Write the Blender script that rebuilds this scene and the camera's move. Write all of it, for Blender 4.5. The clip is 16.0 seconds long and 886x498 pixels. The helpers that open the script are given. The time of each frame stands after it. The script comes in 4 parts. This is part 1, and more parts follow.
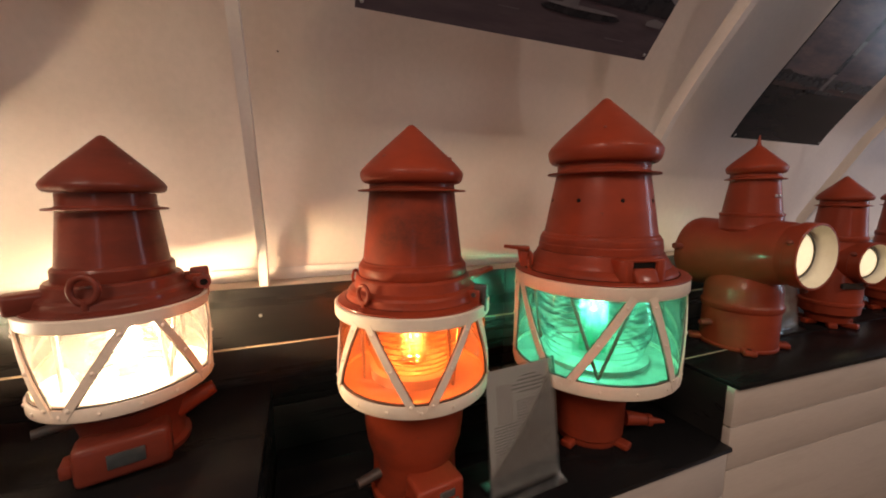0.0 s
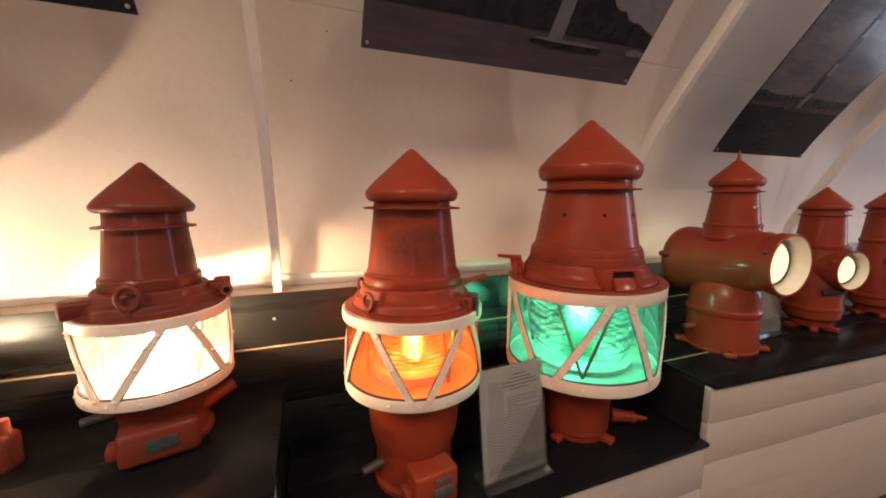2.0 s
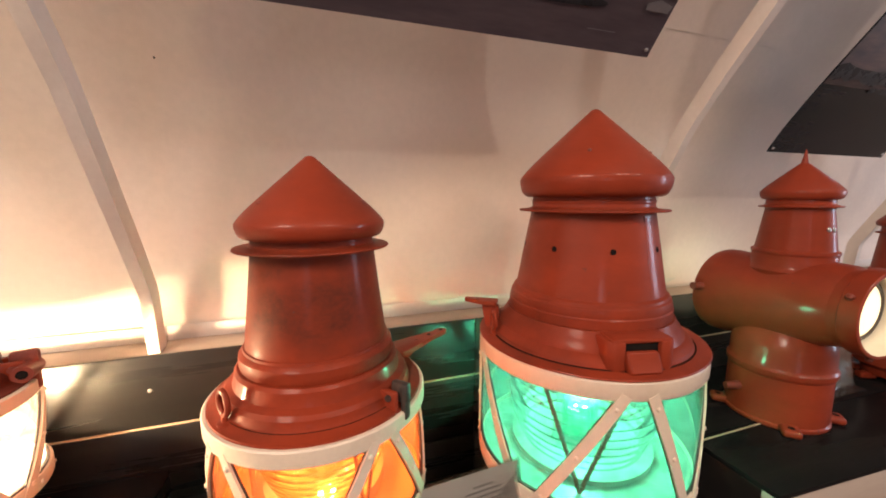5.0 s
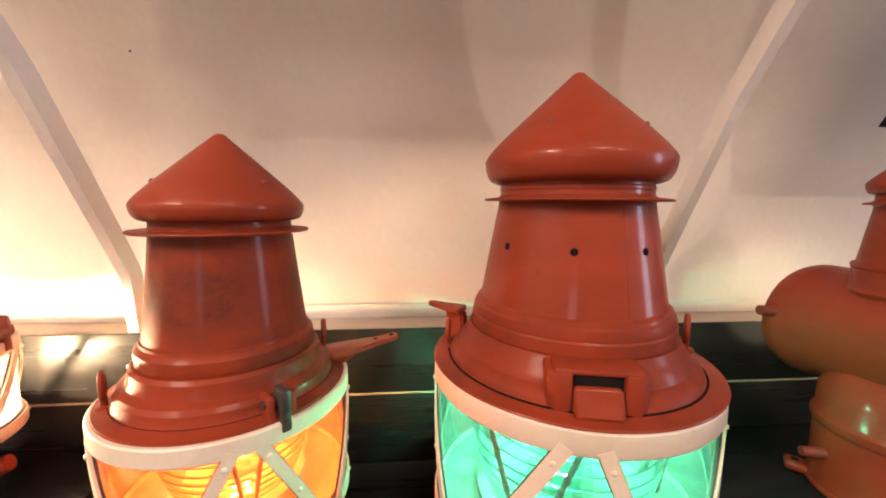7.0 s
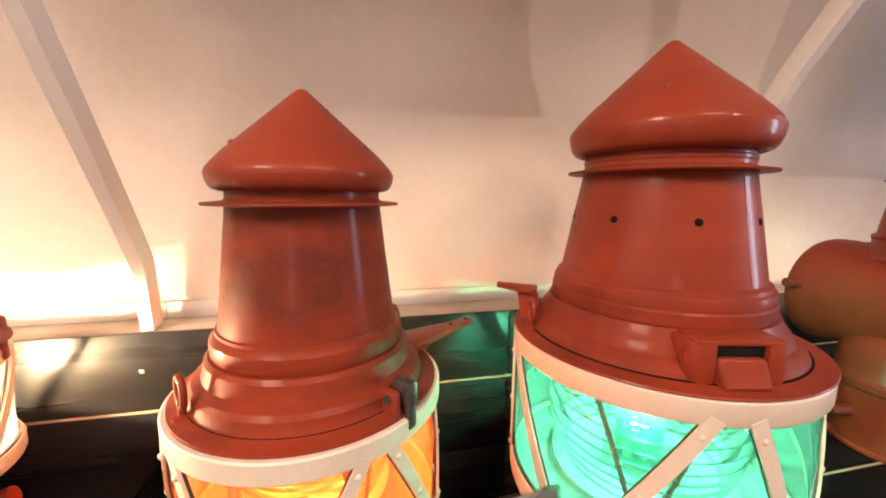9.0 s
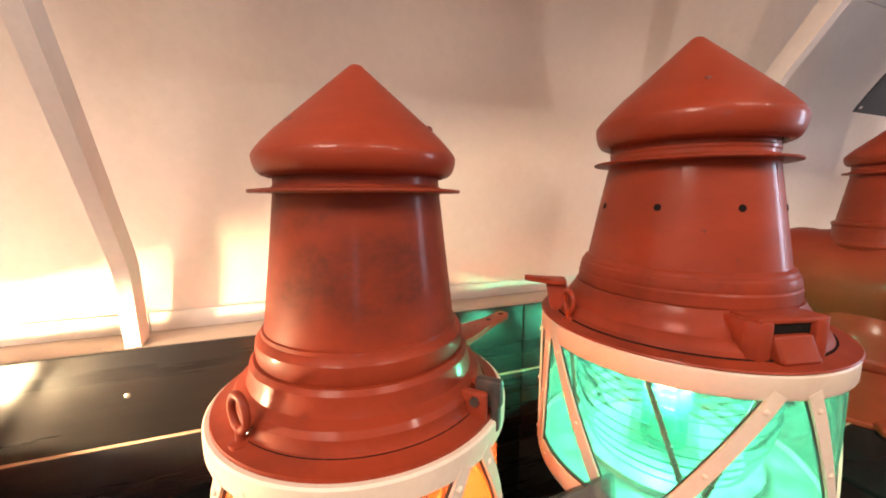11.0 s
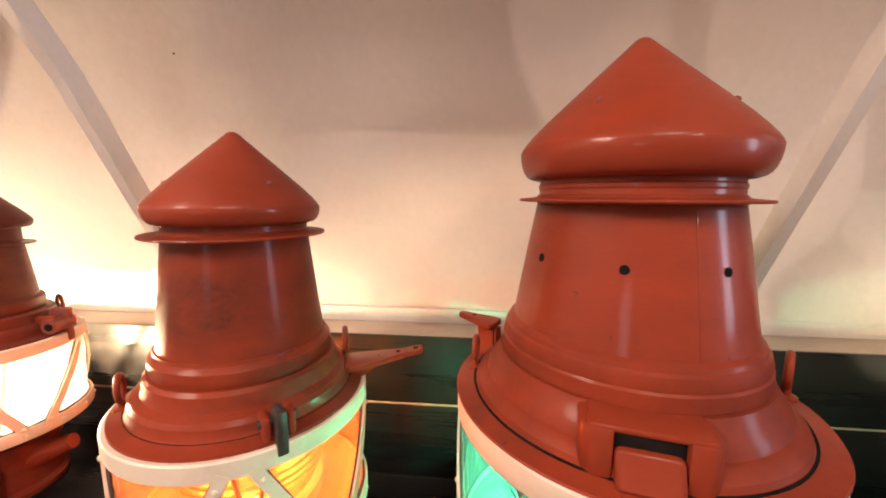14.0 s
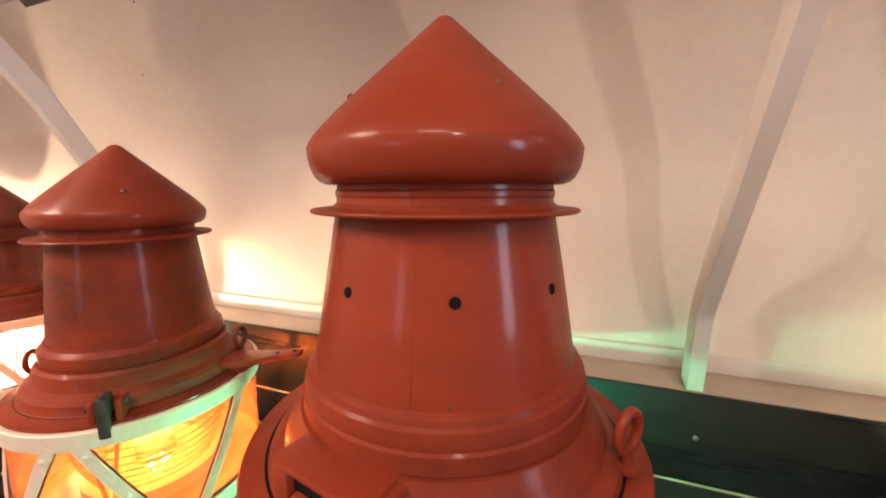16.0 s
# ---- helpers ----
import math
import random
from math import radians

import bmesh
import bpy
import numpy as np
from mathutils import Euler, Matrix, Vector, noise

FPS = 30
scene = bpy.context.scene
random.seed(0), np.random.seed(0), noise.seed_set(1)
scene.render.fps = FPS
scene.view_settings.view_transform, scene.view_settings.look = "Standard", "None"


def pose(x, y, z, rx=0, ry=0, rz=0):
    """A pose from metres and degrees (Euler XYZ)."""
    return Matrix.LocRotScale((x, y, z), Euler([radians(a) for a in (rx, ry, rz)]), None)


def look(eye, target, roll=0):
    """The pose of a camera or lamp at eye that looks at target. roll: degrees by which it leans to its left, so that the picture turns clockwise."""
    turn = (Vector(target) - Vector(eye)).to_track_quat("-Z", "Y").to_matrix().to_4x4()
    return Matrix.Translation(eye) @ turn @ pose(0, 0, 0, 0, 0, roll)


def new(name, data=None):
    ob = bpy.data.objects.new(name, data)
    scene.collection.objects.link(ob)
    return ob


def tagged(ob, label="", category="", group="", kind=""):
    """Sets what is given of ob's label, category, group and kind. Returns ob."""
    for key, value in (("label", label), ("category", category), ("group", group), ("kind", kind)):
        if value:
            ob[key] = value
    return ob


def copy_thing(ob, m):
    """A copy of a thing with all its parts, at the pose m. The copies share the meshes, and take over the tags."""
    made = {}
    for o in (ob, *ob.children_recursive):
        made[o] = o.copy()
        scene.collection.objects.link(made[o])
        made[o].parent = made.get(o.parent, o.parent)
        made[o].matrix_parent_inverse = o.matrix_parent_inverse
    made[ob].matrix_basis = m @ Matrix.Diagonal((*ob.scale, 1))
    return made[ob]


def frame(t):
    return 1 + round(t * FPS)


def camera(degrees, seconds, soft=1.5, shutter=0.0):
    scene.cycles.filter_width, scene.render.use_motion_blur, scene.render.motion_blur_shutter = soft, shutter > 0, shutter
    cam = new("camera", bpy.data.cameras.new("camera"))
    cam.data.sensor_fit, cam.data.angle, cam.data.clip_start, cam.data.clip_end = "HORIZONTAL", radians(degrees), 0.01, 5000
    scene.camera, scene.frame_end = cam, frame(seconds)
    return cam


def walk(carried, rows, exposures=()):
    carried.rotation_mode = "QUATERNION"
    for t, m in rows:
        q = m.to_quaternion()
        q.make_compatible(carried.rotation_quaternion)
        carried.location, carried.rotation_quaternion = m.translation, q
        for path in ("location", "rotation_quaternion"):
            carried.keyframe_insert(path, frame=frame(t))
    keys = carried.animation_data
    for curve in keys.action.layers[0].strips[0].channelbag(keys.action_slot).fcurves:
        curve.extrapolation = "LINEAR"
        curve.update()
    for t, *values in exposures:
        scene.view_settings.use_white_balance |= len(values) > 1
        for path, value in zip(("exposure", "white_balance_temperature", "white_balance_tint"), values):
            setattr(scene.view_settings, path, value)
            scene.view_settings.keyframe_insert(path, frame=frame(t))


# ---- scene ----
cam = camera(100.3, 16.0, soft=1.9)
PATH = [
    (0, (-0.014, 0.008, 1.548), (0.709, 1.853, 1.274), 0.1),
    (0.5, (0.046, 0.018, 1.544), (0.765, 1.863, 1.266), 0.0),
    (1, (0.098, 0.0, 1.556), (0.818, 1.846, 1.283), 0.0),
    (1.5, (0.049, -0.032, 1.567), (0.769, 1.815, 1.302), 0.2),
    (2, (-0.029, -0.078, 1.585), (0.675, 1.775, 1.316), 0.1),
    (2.5, (-0.009, -0.069, 1.616), (0.674, 1.79, 1.341), -0.1),
    (3, (0.055, -0.027, 1.618), (0.725, 1.836, 1.34), -0.1),
    (3.5, (0.14, 0.015, 1.642), (0.802, 1.881, 1.362), -0.2),
    (4, (0.183, 0.057, 1.65), (0.834, 1.927, 1.367), -0.0),
    (4.5, (0.184, 0.102, 1.642), (0.819, 1.978, 1.362), -0.0),
    (5, (0.236, 0.177, 1.64), (0.862, 2.055, 1.361), -0.2),
    (5.2, (0.27, 0.202, 1.647), (0.904, 2.079, 1.373), -0.4),
    (7.3, (0.515, 0.22, 1.601), (0.655, 2.2, 1.36), 0.5),
    (7.5, (0.507, 0.215, 1.606), (0.646, 2.194, 1.349), 0.5),
    (8, (0.485, 0.21, 1.612), (0.629, 2.188, 1.354), 0.6),
    (8.5, (0.413, 0.226, 1.601), (0.572, 2.202, 1.335), 0.5),
    (9, (0.297, 0.294, 1.574), (0.719, 2.228, 1.289), 0.4),
    (9.5, (0.21, 0.371, 1.547), (0.872, 2.238, 1.269), 0.1),
    (9.7, (0.192, 0.389, 1.541), (0.902, 2.238, 1.263), -0.1),
    (11.8, (0.163, 0.319, 1.575), (0.790, 2.199, 1.308), 0.3),
    (12, (0.185, 0.305, 1.580), (0.751, 2.207, 1.331), 0.3),
    (12.5, (0.289, 0.258, 1.598), (0.66, 2.209, 1.361), 0.1),
    (13, (0.383, 0.249, 1.616), (0.582, 2.221, 1.346), 0.2),
    (13.5, (0.483, 0.258, 1.623), (0.457, 2.24, 1.356), 0.4),
    (14, (0.573, 0.301, 1.617), (0.387, 2.272, 1.334), 0.3),
    (14.5, (0.664, 0.362, 1.63), (0.366, 2.316, 1.325), 0.0),
    (15, (0.766, 0.398, 1.632), (0.355, 2.331, 1.323), -0.0),
    (15.5, (0.858, 0.425, 1.631), (0.268, 2.308, 1.305), -0.2),
    (16, (0.916, 0.418, 1.633), (0.247, 2.277, 1.319), -0.1),
]

EXPOSURES = [(0.0, -0.70), (2.0, -0.30), (5.0, 0.08), (7.5, 0.45), (16.0, 0.45)]
walk(cam, [(t, look(eye, target, roll)) for t, eye, target, roll in PATH], EXPOSURES)

# ---- world and light ----
world = bpy.data.worlds.new("world")
scene.world = world
world.use_nodes = True
world.node_tree.nodes["Background"].inputs[0].default_value = (0.75, 0.85, 1.0, 1)
world.node_tree.nodes["Background"].inputs[1].default_value = 0.6


def lamp(name, kind, m, power, color, size=0.1, size_y=None, spread=None):
    data = bpy.data.lights.new(name, kind)
    data.energy, data.color = power, color
    if kind == "AREA":
        data.size = size
        if size_y:
            data.shape, data.size_y = "RECTANGLE", size_y
        if spread:
            data.spread = radians(spread)
    else:
        data.shadow_soft_size = size
    ob = new(name, data)
    ob.matrix_world = m
    return ob


KEY = 46.0
WINDOW = 40.0
CEILING = 98.0
WHITE_W, ORANGE_W, GREEN_W, LEFT_W = 68.0, 18.0, 33.0, 31.0
WARM = (1.0, 0.79, 0.56)
# hall lamp high under the roof ridge
lamp("hall_lamp_light", "AREA", look((3.20, -3.60, 4.30), (0.8, 1.05, 1.7)), KEY, (1.0, 0.86, 0.74), 0.13)
# daylight in the window openings
lamp("window_light", "AREA", look((-1.6, -6.02, 1.75), (-1.6, 0, 1.70)), WINDOW * 0.35, (0.80, 0.88, 1.0), 1.0, 1.3)
lamp("window_light", "AREA", look((5.02, -0.40, 1.85), (0, -0.1, 1.6)), WINDOW * 1.0, (0.66, 0.78, 1.0), 0.7, 1.5)
# ceiling lamp that the cap highlights call for, widened; the second is added fill
lamp("ceiling_fill", "AREA", look((-1.7, -1.2, 3.50), (-0.4, 0.6, 1.6)), CEILING * 0.86, (1.0, 0.80, 0.66), 1.0)
lamp("ceiling_fill", "AREA", look((1.4, -3.0, 4.9), (1.4, -2.0, 0)), CEILING * 0.92, (1.0, 0.84, 0.71), 1.5)


# ---- materials ----
def material(name):
    m = bpy.data.materials.new(name)
    m.use_nodes = True
    return m, m.node_tree.nodes, m.node_tree.links, m.node_tree.nodes["Principled BSDF"]


def noise_node(n, l, scale, detail=4.0, rough=0.55, stretch=None):
    tc = n.new("ShaderNodeTexCoord")
    t = n.new("ShaderNodeTexNoise")
    t.inputs["Scale"].default_value, t.inputs["Detail"].default_value, t.inputs["Roughness"].default_value = scale, detail, rough
    if stretch:
        mp = n.new("ShaderNodeMapping")
        mp.inputs["Scale"].default_value = stretch
        l.new(tc.outputs["Object"], mp.inputs[0])
        l.new(mp.outputs[0], t.inputs["Vector"])
    else:
        l.new(tc.outputs["Object"], t.inputs["Vector"])
    return t


def ramp(n, l, src, a, b, ca, cb):
    r = n.new("ShaderNodeValToRGB")
    e = r.color_ramp.elements
    e[0].position, e[1].position = a, b
    e[0].color, e[1].color = (*ca, 1), (*cb, 1)
    l.new(src, r.inputs[0])
    return r


def mix_color(n, l, fac, a, b):
    x = n.new("ShaderNodeMix")
    x.data_type = "RGBA"
    l.new(fac, x.inputs[0])
    for src, slot in ((a, 6), (b, 7)):
        if isinstance(src, tuple):
            x.inputs[slot].default_value = (*src, 1)
        else:
            l.new(src, x.inputs[slot])
    return x.outputs[2]


def bump(n, l, bsdf, heights, strength=0.2, distance=0.002):
    last = None
    for h in heights:
        b = n.new("ShaderNodeBump")
        b.inputs["Strength"].default_value, b.inputs["Distance"].default_value = strength, distance
        l.new(h, b.inputs["Height"])
        if last:
            l.new(last, b.inputs["Normal"])
        last = b.outputs[0]
    l.new(last, bsdf.inputs["Normal"])


def paint(name, base, worn, rough, big=9.0, fine=90.0, amount=(0.45, 0.75), bumpy=0.12, coat=0.0, stretch=None, spread=0.12):
    """Painted surface: a base colour with cloudy wear, small flecks and brushed relief."""
    m, n, l, p = material(name)
    a = noise_node(n, l, big, 5, 0.6, stretch)
    b = noise_node(n, l, fine, 3, 0.6, stretch)
    c1 = ramp(n, l, a.outputs[0], amount[0], amount[1], base, worn)
    fleck = ramp(n, l, b.outputs[0], 0.35, 0.75, (0.0,) * 3, (1.0,) * 3)
    dark = tuple(v * 0.86 for v in base)
    col = mix_color(n, l, fleck.outputs[0], c1.outputs[0], dark)
    half = n.new("ShaderNodeMix")
    half.data_type = "RGBA"
    half.inputs[0].default_value = 0.45
    l.new(c1.outputs[0], half.inputs[6])
    l.new(col, half.inputs[7])
    l.new(half.outputs[2], p.inputs["Base Color"])
    rr = n.new("ShaderNodeMapRange")
    rr.inputs["To Min"].default_value, rr.inputs["To Max"].default_value = rough - spread * 0.5, rough + spread
    l.new(a.outputs[0], rr.inputs["Value"])
    l.new(rr.outputs[0], p.inputs["Roughness"])
    p.inputs["Coat Weight"].default_value = coat
    p.inputs["Coat Roughness"].default_value = 0.15
    bump(n, l, p, [a.outputs[0], b.outputs[0]], bumpy, 0.0015)
    return m


RED = paint("red_oxide_paint", (0.262, 0.037, 0.015), (0.165, 0.026, 0.012), 0.46, 5, 120, (0.35, 0.80), coat=0.28, bumpy=0.16, stretch=(1, 1, 2.2), spread=0.22)
RED_WORN = paint("worn_red_paint", (0.245, 0.034, 0.013), (0.095, 0.020, 0.011), 0.48, 4.2, 120, (0.42, 0.62), coat=0.12, bumpy=0.16, stretch=(1, 1, 1.3), spread=0.22)
RED_LID = paint("red_lid_paint", (0.250, 0.036, 0.015), (0.130, 0.023, 0.012), 0.46, 6, 120, (0.42, 0.72), coat=0.10, bumpy=0.18, spread=0.22)
# Darkened red for the clear lanterns: their backlit shade is in the paint.
RED_BACKLIT = paint("backlit_dark_red_paint", (0.150, 0.028, 0.016), (0.075, 0.018, 0.012), 0.42, 7, 120, (0.40, 0.75), coat=0.22, bumpy=0.18, stretch=(1, 1, 3.0), spread=0.22)
RED_DARK = paint("dark_red_iron", (0.20, 0.034, 0.018), (0.09, 0.03, 0.02), 0.5, 30, 200, bumpy=0.2)
SLEEVE = paint("sleeve_cream_paint", (0.80, 0.74, 0.58), (0.72, 0.64, 0.48), 0.5, 20, 150)
DRUM_GREY = paint("drum_floor_grey", (0.34, 0.34, 0.31), (0.16, 0.16, 0.14), 0.35, 18, 120, (0.4, 0.7), bumpy=0.12)
CREAM = paint("cream_ring_paint", (0.66, 0.55, 0.44), (0.56, 0.42, 0.32), 0.45, 14, 150, (0.5, 0.8), bumpy=0.12)
WALL = paint("wall_white_paint", (0.72, 0.62, 0.555), (0.67, 0.565, 0.50), 0.62, 2.5, 60, (0.35, 0.7), bumpy=0.10)
RIB = paint("rib_white_paint", (0.66, 0.60, 0.55), (0.58, 0.52, 0.47), 0.5, 8, 90, (0.4, 0.75), bumpy=0.16)
# Off-white front boards darkened in colour; hall_lamp_light lights them too strongly.
BOARD = paint("bench_front_toned_paint", (0.42, 0.355, 0.305), (0.345, 0.285, 0.24), 0.55, 5, 70, (0.5, 0.8), bumpy=0.2, stretch=(0.4, 1, 3))
BLACK = paint("black_gloss_paint", (0.012, 0.011, 0.011), (0.020, 0.018, 0.016), 0.25, 6, 110, (0.4, 0.8), bumpy=0.24, stretch=(0.25, 1, 5), spread=0.16)
BLACK_TOP = paint("black_shelf_paint", (0.008, 0.0075, 0.008), (0.015, 0.013, 0.012), 0.20, 8, 120, (0.45, 0.8), bumpy=0.07, stretch=(0.3, 2, 2), spread=0.12)
IRON = paint("dark_iron", (0.03, 0.025, 0.022), (0.10, 0.05, 0.035), 0.45, 60, 300, bumpy=0.25)
FLOOR = paint("floor_brown", (0.12, 0.07, 0.045), (0.07, 0.045, 0.03), 0.4, 4, 60, bumpy=0.1)
# Shade inside holes and slots as flat near-black; also the lid's groove rings.
HOLE = paint("hole_black", (0.012, 0.010, 0.010), (0.02, 0.015, 0.012), 0.8, 50, 200)
STEEL = paint("steel", (0.50, 0.50, 0.50), (0.36, 0.35, 0.34), 0.3, 40, 300)
PLATE = paint("aluminium_plate", (0.30, 0.28, 0.26), (0.20, 0.18, 0.17), 0.4, 60, 300)
DARK_PLATE = paint("dark_plate", (0.03, 0.035, 0.035), (0.06, 0.06, 0.06), 0.4, 60, 300)
# Shelf tone, browner and darker than the wall and rib paints.
SHELF = paint("brown_shelf", (0.44, 0.345, 0.275), (0.33, 0.25, 0.19), 0.6, 7, 90, (0.4, 0.75), bumpy=0.18, stretch=(0.3, 1, 3))
SEAMLIGHT = paint("pale_gap", (0.42, 0.32, 0.22), (0.30, 0.22, 0.15), 0.6, 20, 100)
PAPER = paint("printed_paper", (0.50, 0.47, 0.44), (0.45, 0.42, 0.39), 0.7, 20, 200)
PORTRAIT = paint("print_sepia", (0.44, 0.40, 0.37), (0.38, 0.34, 0.31), 0.7, 25, 120)
INK = paint("print_ink", (0.20, 0.19, 0.18), (0.26, 0.25, 0.24), 0.7, 60, 200)
for mt in (RED, RED_WORN, RED_LID, RED_BACKLIT):
    nd, lk = mt.node_tree.nodes, mt.node_tree.links
    bs = nd["Principled BSDF"]
    bs.inputs["Specular IOR Level"].default_value = 0.11
    spots = noise_node(nd, lk, 75, 2, 0.5)
    mask = ramp(nd, lk, spots.outputs[0], 0.760, 0.780, (0.0,) * 3, (1.0,) * 3)
    src = bs.inputs["Base Color"].links[0].from_socket
    lk.new(mix_color(nd, lk, mask.outputs[0], src, (0.10, 0.035, 0.025)), bs.inputs["Base Color"])
HOLE.node_tree.nodes["Principled BSDF"].inputs["Specular IOR Level"].default_value = 0.0
BLACK_TOP.node_tree.nodes["Principled BSDF"].inputs["Specular IOR Level"].default_value = 0.10
BLACK.node_tree.nodes["Principled BSDF"].inputs["Specular IOR Level"].default_value = 0.36
for mt in (STEEL, PLATE):
    mt.node_tree.nodes["Principled BSDF"].inputs["Metallic"].default_value = 0.9


def clear_glass(name, tint, gloss=0.06, dirt=0.05, dirt_tint=None):
    """Thin blown glass: tinted see-through, a mirror sheen at grazing angles and a little dirt."""
    m, n, l, p = material(name)
    n.remove(p)
    out = n["Material Output"]
    tr = n.new("ShaderNodeBsdfTransparent")
    tr.inputs[0].default_value = (*tint, 1)
    gl = n.new("ShaderNodeBsdfGlossy")
    gl.inputs["Roughness"].default_value = 0.04
    fr = n.new("ShaderNodeFresnel")
    fr.inputs[0].default_value = 1.45
    sc = n.new("ShaderNodeMath")
    sc.operation = "MULTIPLY"
    sc.inputs[1].default_value = 0.8
    l.new(fr.outputs[0], sc.inputs[0])
    a = n.new("ShaderNodeMixShader")
    l.new(sc.outputs[0], a.inputs[0])
    l.new(tr.outputs[0], a.inputs[1])
    l.new(gl.outputs[0], a.inputs[2])
    df = n.new("ShaderNodeBsdfTranslucent")
    df.inputs[0].default_value = (*(dirt_tint or tint), 1)
    nz = noise_node(n, l, 14, 5, 0.65)
    mr = n.new("ShaderNodeMapRange")
    mr.inputs["From Min"].default_value, mr.inputs["From Max"].default_value = 0.4, 0.8
    mr.inputs["To Min"].default_value, mr.inputs["To Max"].default_value = dirt * 0.4, dirt * 2
    l.new(nz.outputs[0], mr.inputs[0])
    b = n.new("ShaderNodeMixShader")
    l.new(mr.outputs[0], b.inputs[0])
    l.new(a.outputs[0], b.inputs[1])
    l.new(df.outputs[0], b.inputs[2])
    l.new(b.outputs[0], out.inputs[0])
    return m


def lens_glass(name, tint, milk, bend=0.45):
    """Pressed lens glass: part clear, part scattering the lamp inside, with bright rings."""
    m, n, l, p = material(name)
    n.remove(p)
    out = n["Material Output"]
    tr = n.new("ShaderNodeBsdfTransparent")
    tr.inputs[0].default_value = (*tint, 1)
    tl = n.new("ShaderNodeBsdfTranslucent")
    tl.inputs[0].default_value = (*tint, 1)
    gl = n.new("ShaderNodeBsdfGlossy")
    gl.inputs["Roughness"].default_value = 0.08
    rf = n.new("ShaderNodeBsdfGlass")
    rf.inputs["Color"].default_value = (*tint, 1)
    rf.inputs["Roughness"].default_value, rf.inputs["IOR"].default_value = 0.05, 1.42
    body = n.new("ShaderNodeMixShader")
    body.inputs[0].default_value = bend
    l.new(tr.outputs[0], body.inputs[1])
    l.new(rf.outputs[0], body.inputs[2])
    a = n.new("ShaderNodeMixShader")
    a.inputs[0].default_value = milk
    l.new(body.outputs[0], a.inputs[1])
    l.new(tl.outputs[0], a.inputs[2])
    fr = n.new("ShaderNodeFresnel")
    fr.inputs[0].default_value = 1.5
    b = n.new("ShaderNodeMixShader")
    l.new(fr.outputs[0], b.inputs[0])
    l.new(a.outputs[0], b.inputs[1])
    l.new(gl.outputs[0], b.inputs[2])
    l.new(b.outputs[0], out.inputs[0])
    return m


def glow(name, color, strength):
    m, n, l, p = material(name)
    p.inputs["Base Color"].default_value = (*color, 1)
    p.inputs["Emission Color"].default_value = (*color, 1)
    p.inputs["Emission Strength"].default_value = strength
    return m


GLASS_WHITE = clear_glass("clear_drum_glass", (0.97, 0.94, 0.88), dirt=0.04)
GLASS_ORANGE = clear_glass("orange_drum_glass", (1.0, 0.64, 0.53), dirt=0.10)
GLASS_GREEN = clear_glass("green_drum_glass", (0.72, 0.96, 0.88), dirt=0.04)
TUBE_WHITE = clear_glass("clear_tube_glass", (0.97, 0.94, 0.88), dirt=0.04)
TUBE_ORANGE = clear_glass("orange_tube_glass", (1.0, 0.40, 0.16), dirt=0.24)
TUBE_GREEN = clear_glass("green_tube_glass", (0.15, 0.90, 0.62), dirt=0.10)
LENS_WHITE = lens_glass("clear_lens_glass", (0.98, 0.94, 0.86), 0.012, 0.12)
LENS_ORANGE = lens_glass("orange_lens_glass", (1.0, 0.80, 0.46), 0.06)
LENS_GREEN = lens_glass("green_lens_glass", (0.90, 0.98, 0.95), 0.012, 0.5)
ACRYLIC = clear_glass("acrylic", (0.975, 0.98, 0.975), dirt=0.02)
PANE = clear_glass("window_pane", (0.95, 0.97, 0.97), dirt=0.01)
BULB = glow("lamp_filament", (1.0, 0.82, 0.55), 30)
BULB_DIM = glow("lamp_filament_dim", (1.0, 0.82, 0.55), 12)
LENS_LIT = glow("lit_front_lens", (1.0, 0.84, 0.55), 1.15)
LAMP_FACE = glow("hall_lamp_face", (1.0, 0.85, 0.70), 3.0)


# ---- mesh helpers ----
def mesh_object(name, bm, mat, parent=None, smooth=True, angle=35):
    me = bpy.data.meshes.new(name)
    bmesh.ops.recalc_face_normals(bm, faces=bm.faces)
    bm.to_mesh(me)
    bm.free()
    me.materials.append(mat)
    if smooth:
        me.shade_smooth()
        me.set_sharp_from_angle(angle=radians(angle))
    ob = new(name, me)
    ob.parent = parent
    return ob


def part(name, bm, mat, parent, label="", smooth=True, angle=35):
    ob = mesh_object(name, bm, mat, parent, smooth, angle)
    if label:
        tagged(ob, label=label)
    return ob


def thing(name, place, label, category, group="", kind="", turn=0.0):
    ob = new(name)
    ob.empty_display_size = 0.05
    ob.matrix_basis = pose(*place, 0, 0, turn)
    return tagged(ob, label, category, group, kind)


def lathe(profile, seg=64, bm=None, m=None):
    """Turns (radius, height) pairs round the z axis."""
    bm = bm or bmesh.new()
    rings = []
    for r, z in profile:
        if r < 1e-5:
            rings.append([bm.verts.new((0, 0, z))])
        else:
            rings.append([bm.verts.new((r * math.cos(2 * math.pi * i / seg), r * math.sin(2 * math.pi * i / seg), z)) for i in range(seg)])
    for a, b in zip(rings, rings[1:]):
        for i in range(seg):
            j = (i + 1) % seg
            if len(a) == 1 and len(b) > 1:
                bm.faces.new((a[0], b[i], b[j]))
            elif len(b) == 1 and len(a) > 1:
                bm.faces.new((a[i], a[j], b[0]))
            elif len(a) > 1:
                bm.faces.new((a[i], a[j], b[j], b[i]))
    if m is not None:
        verts = [v for ring in rings for v in ring]
        bmesh.ops.transform(bm, matrix=m, verts=verts)
    return bm


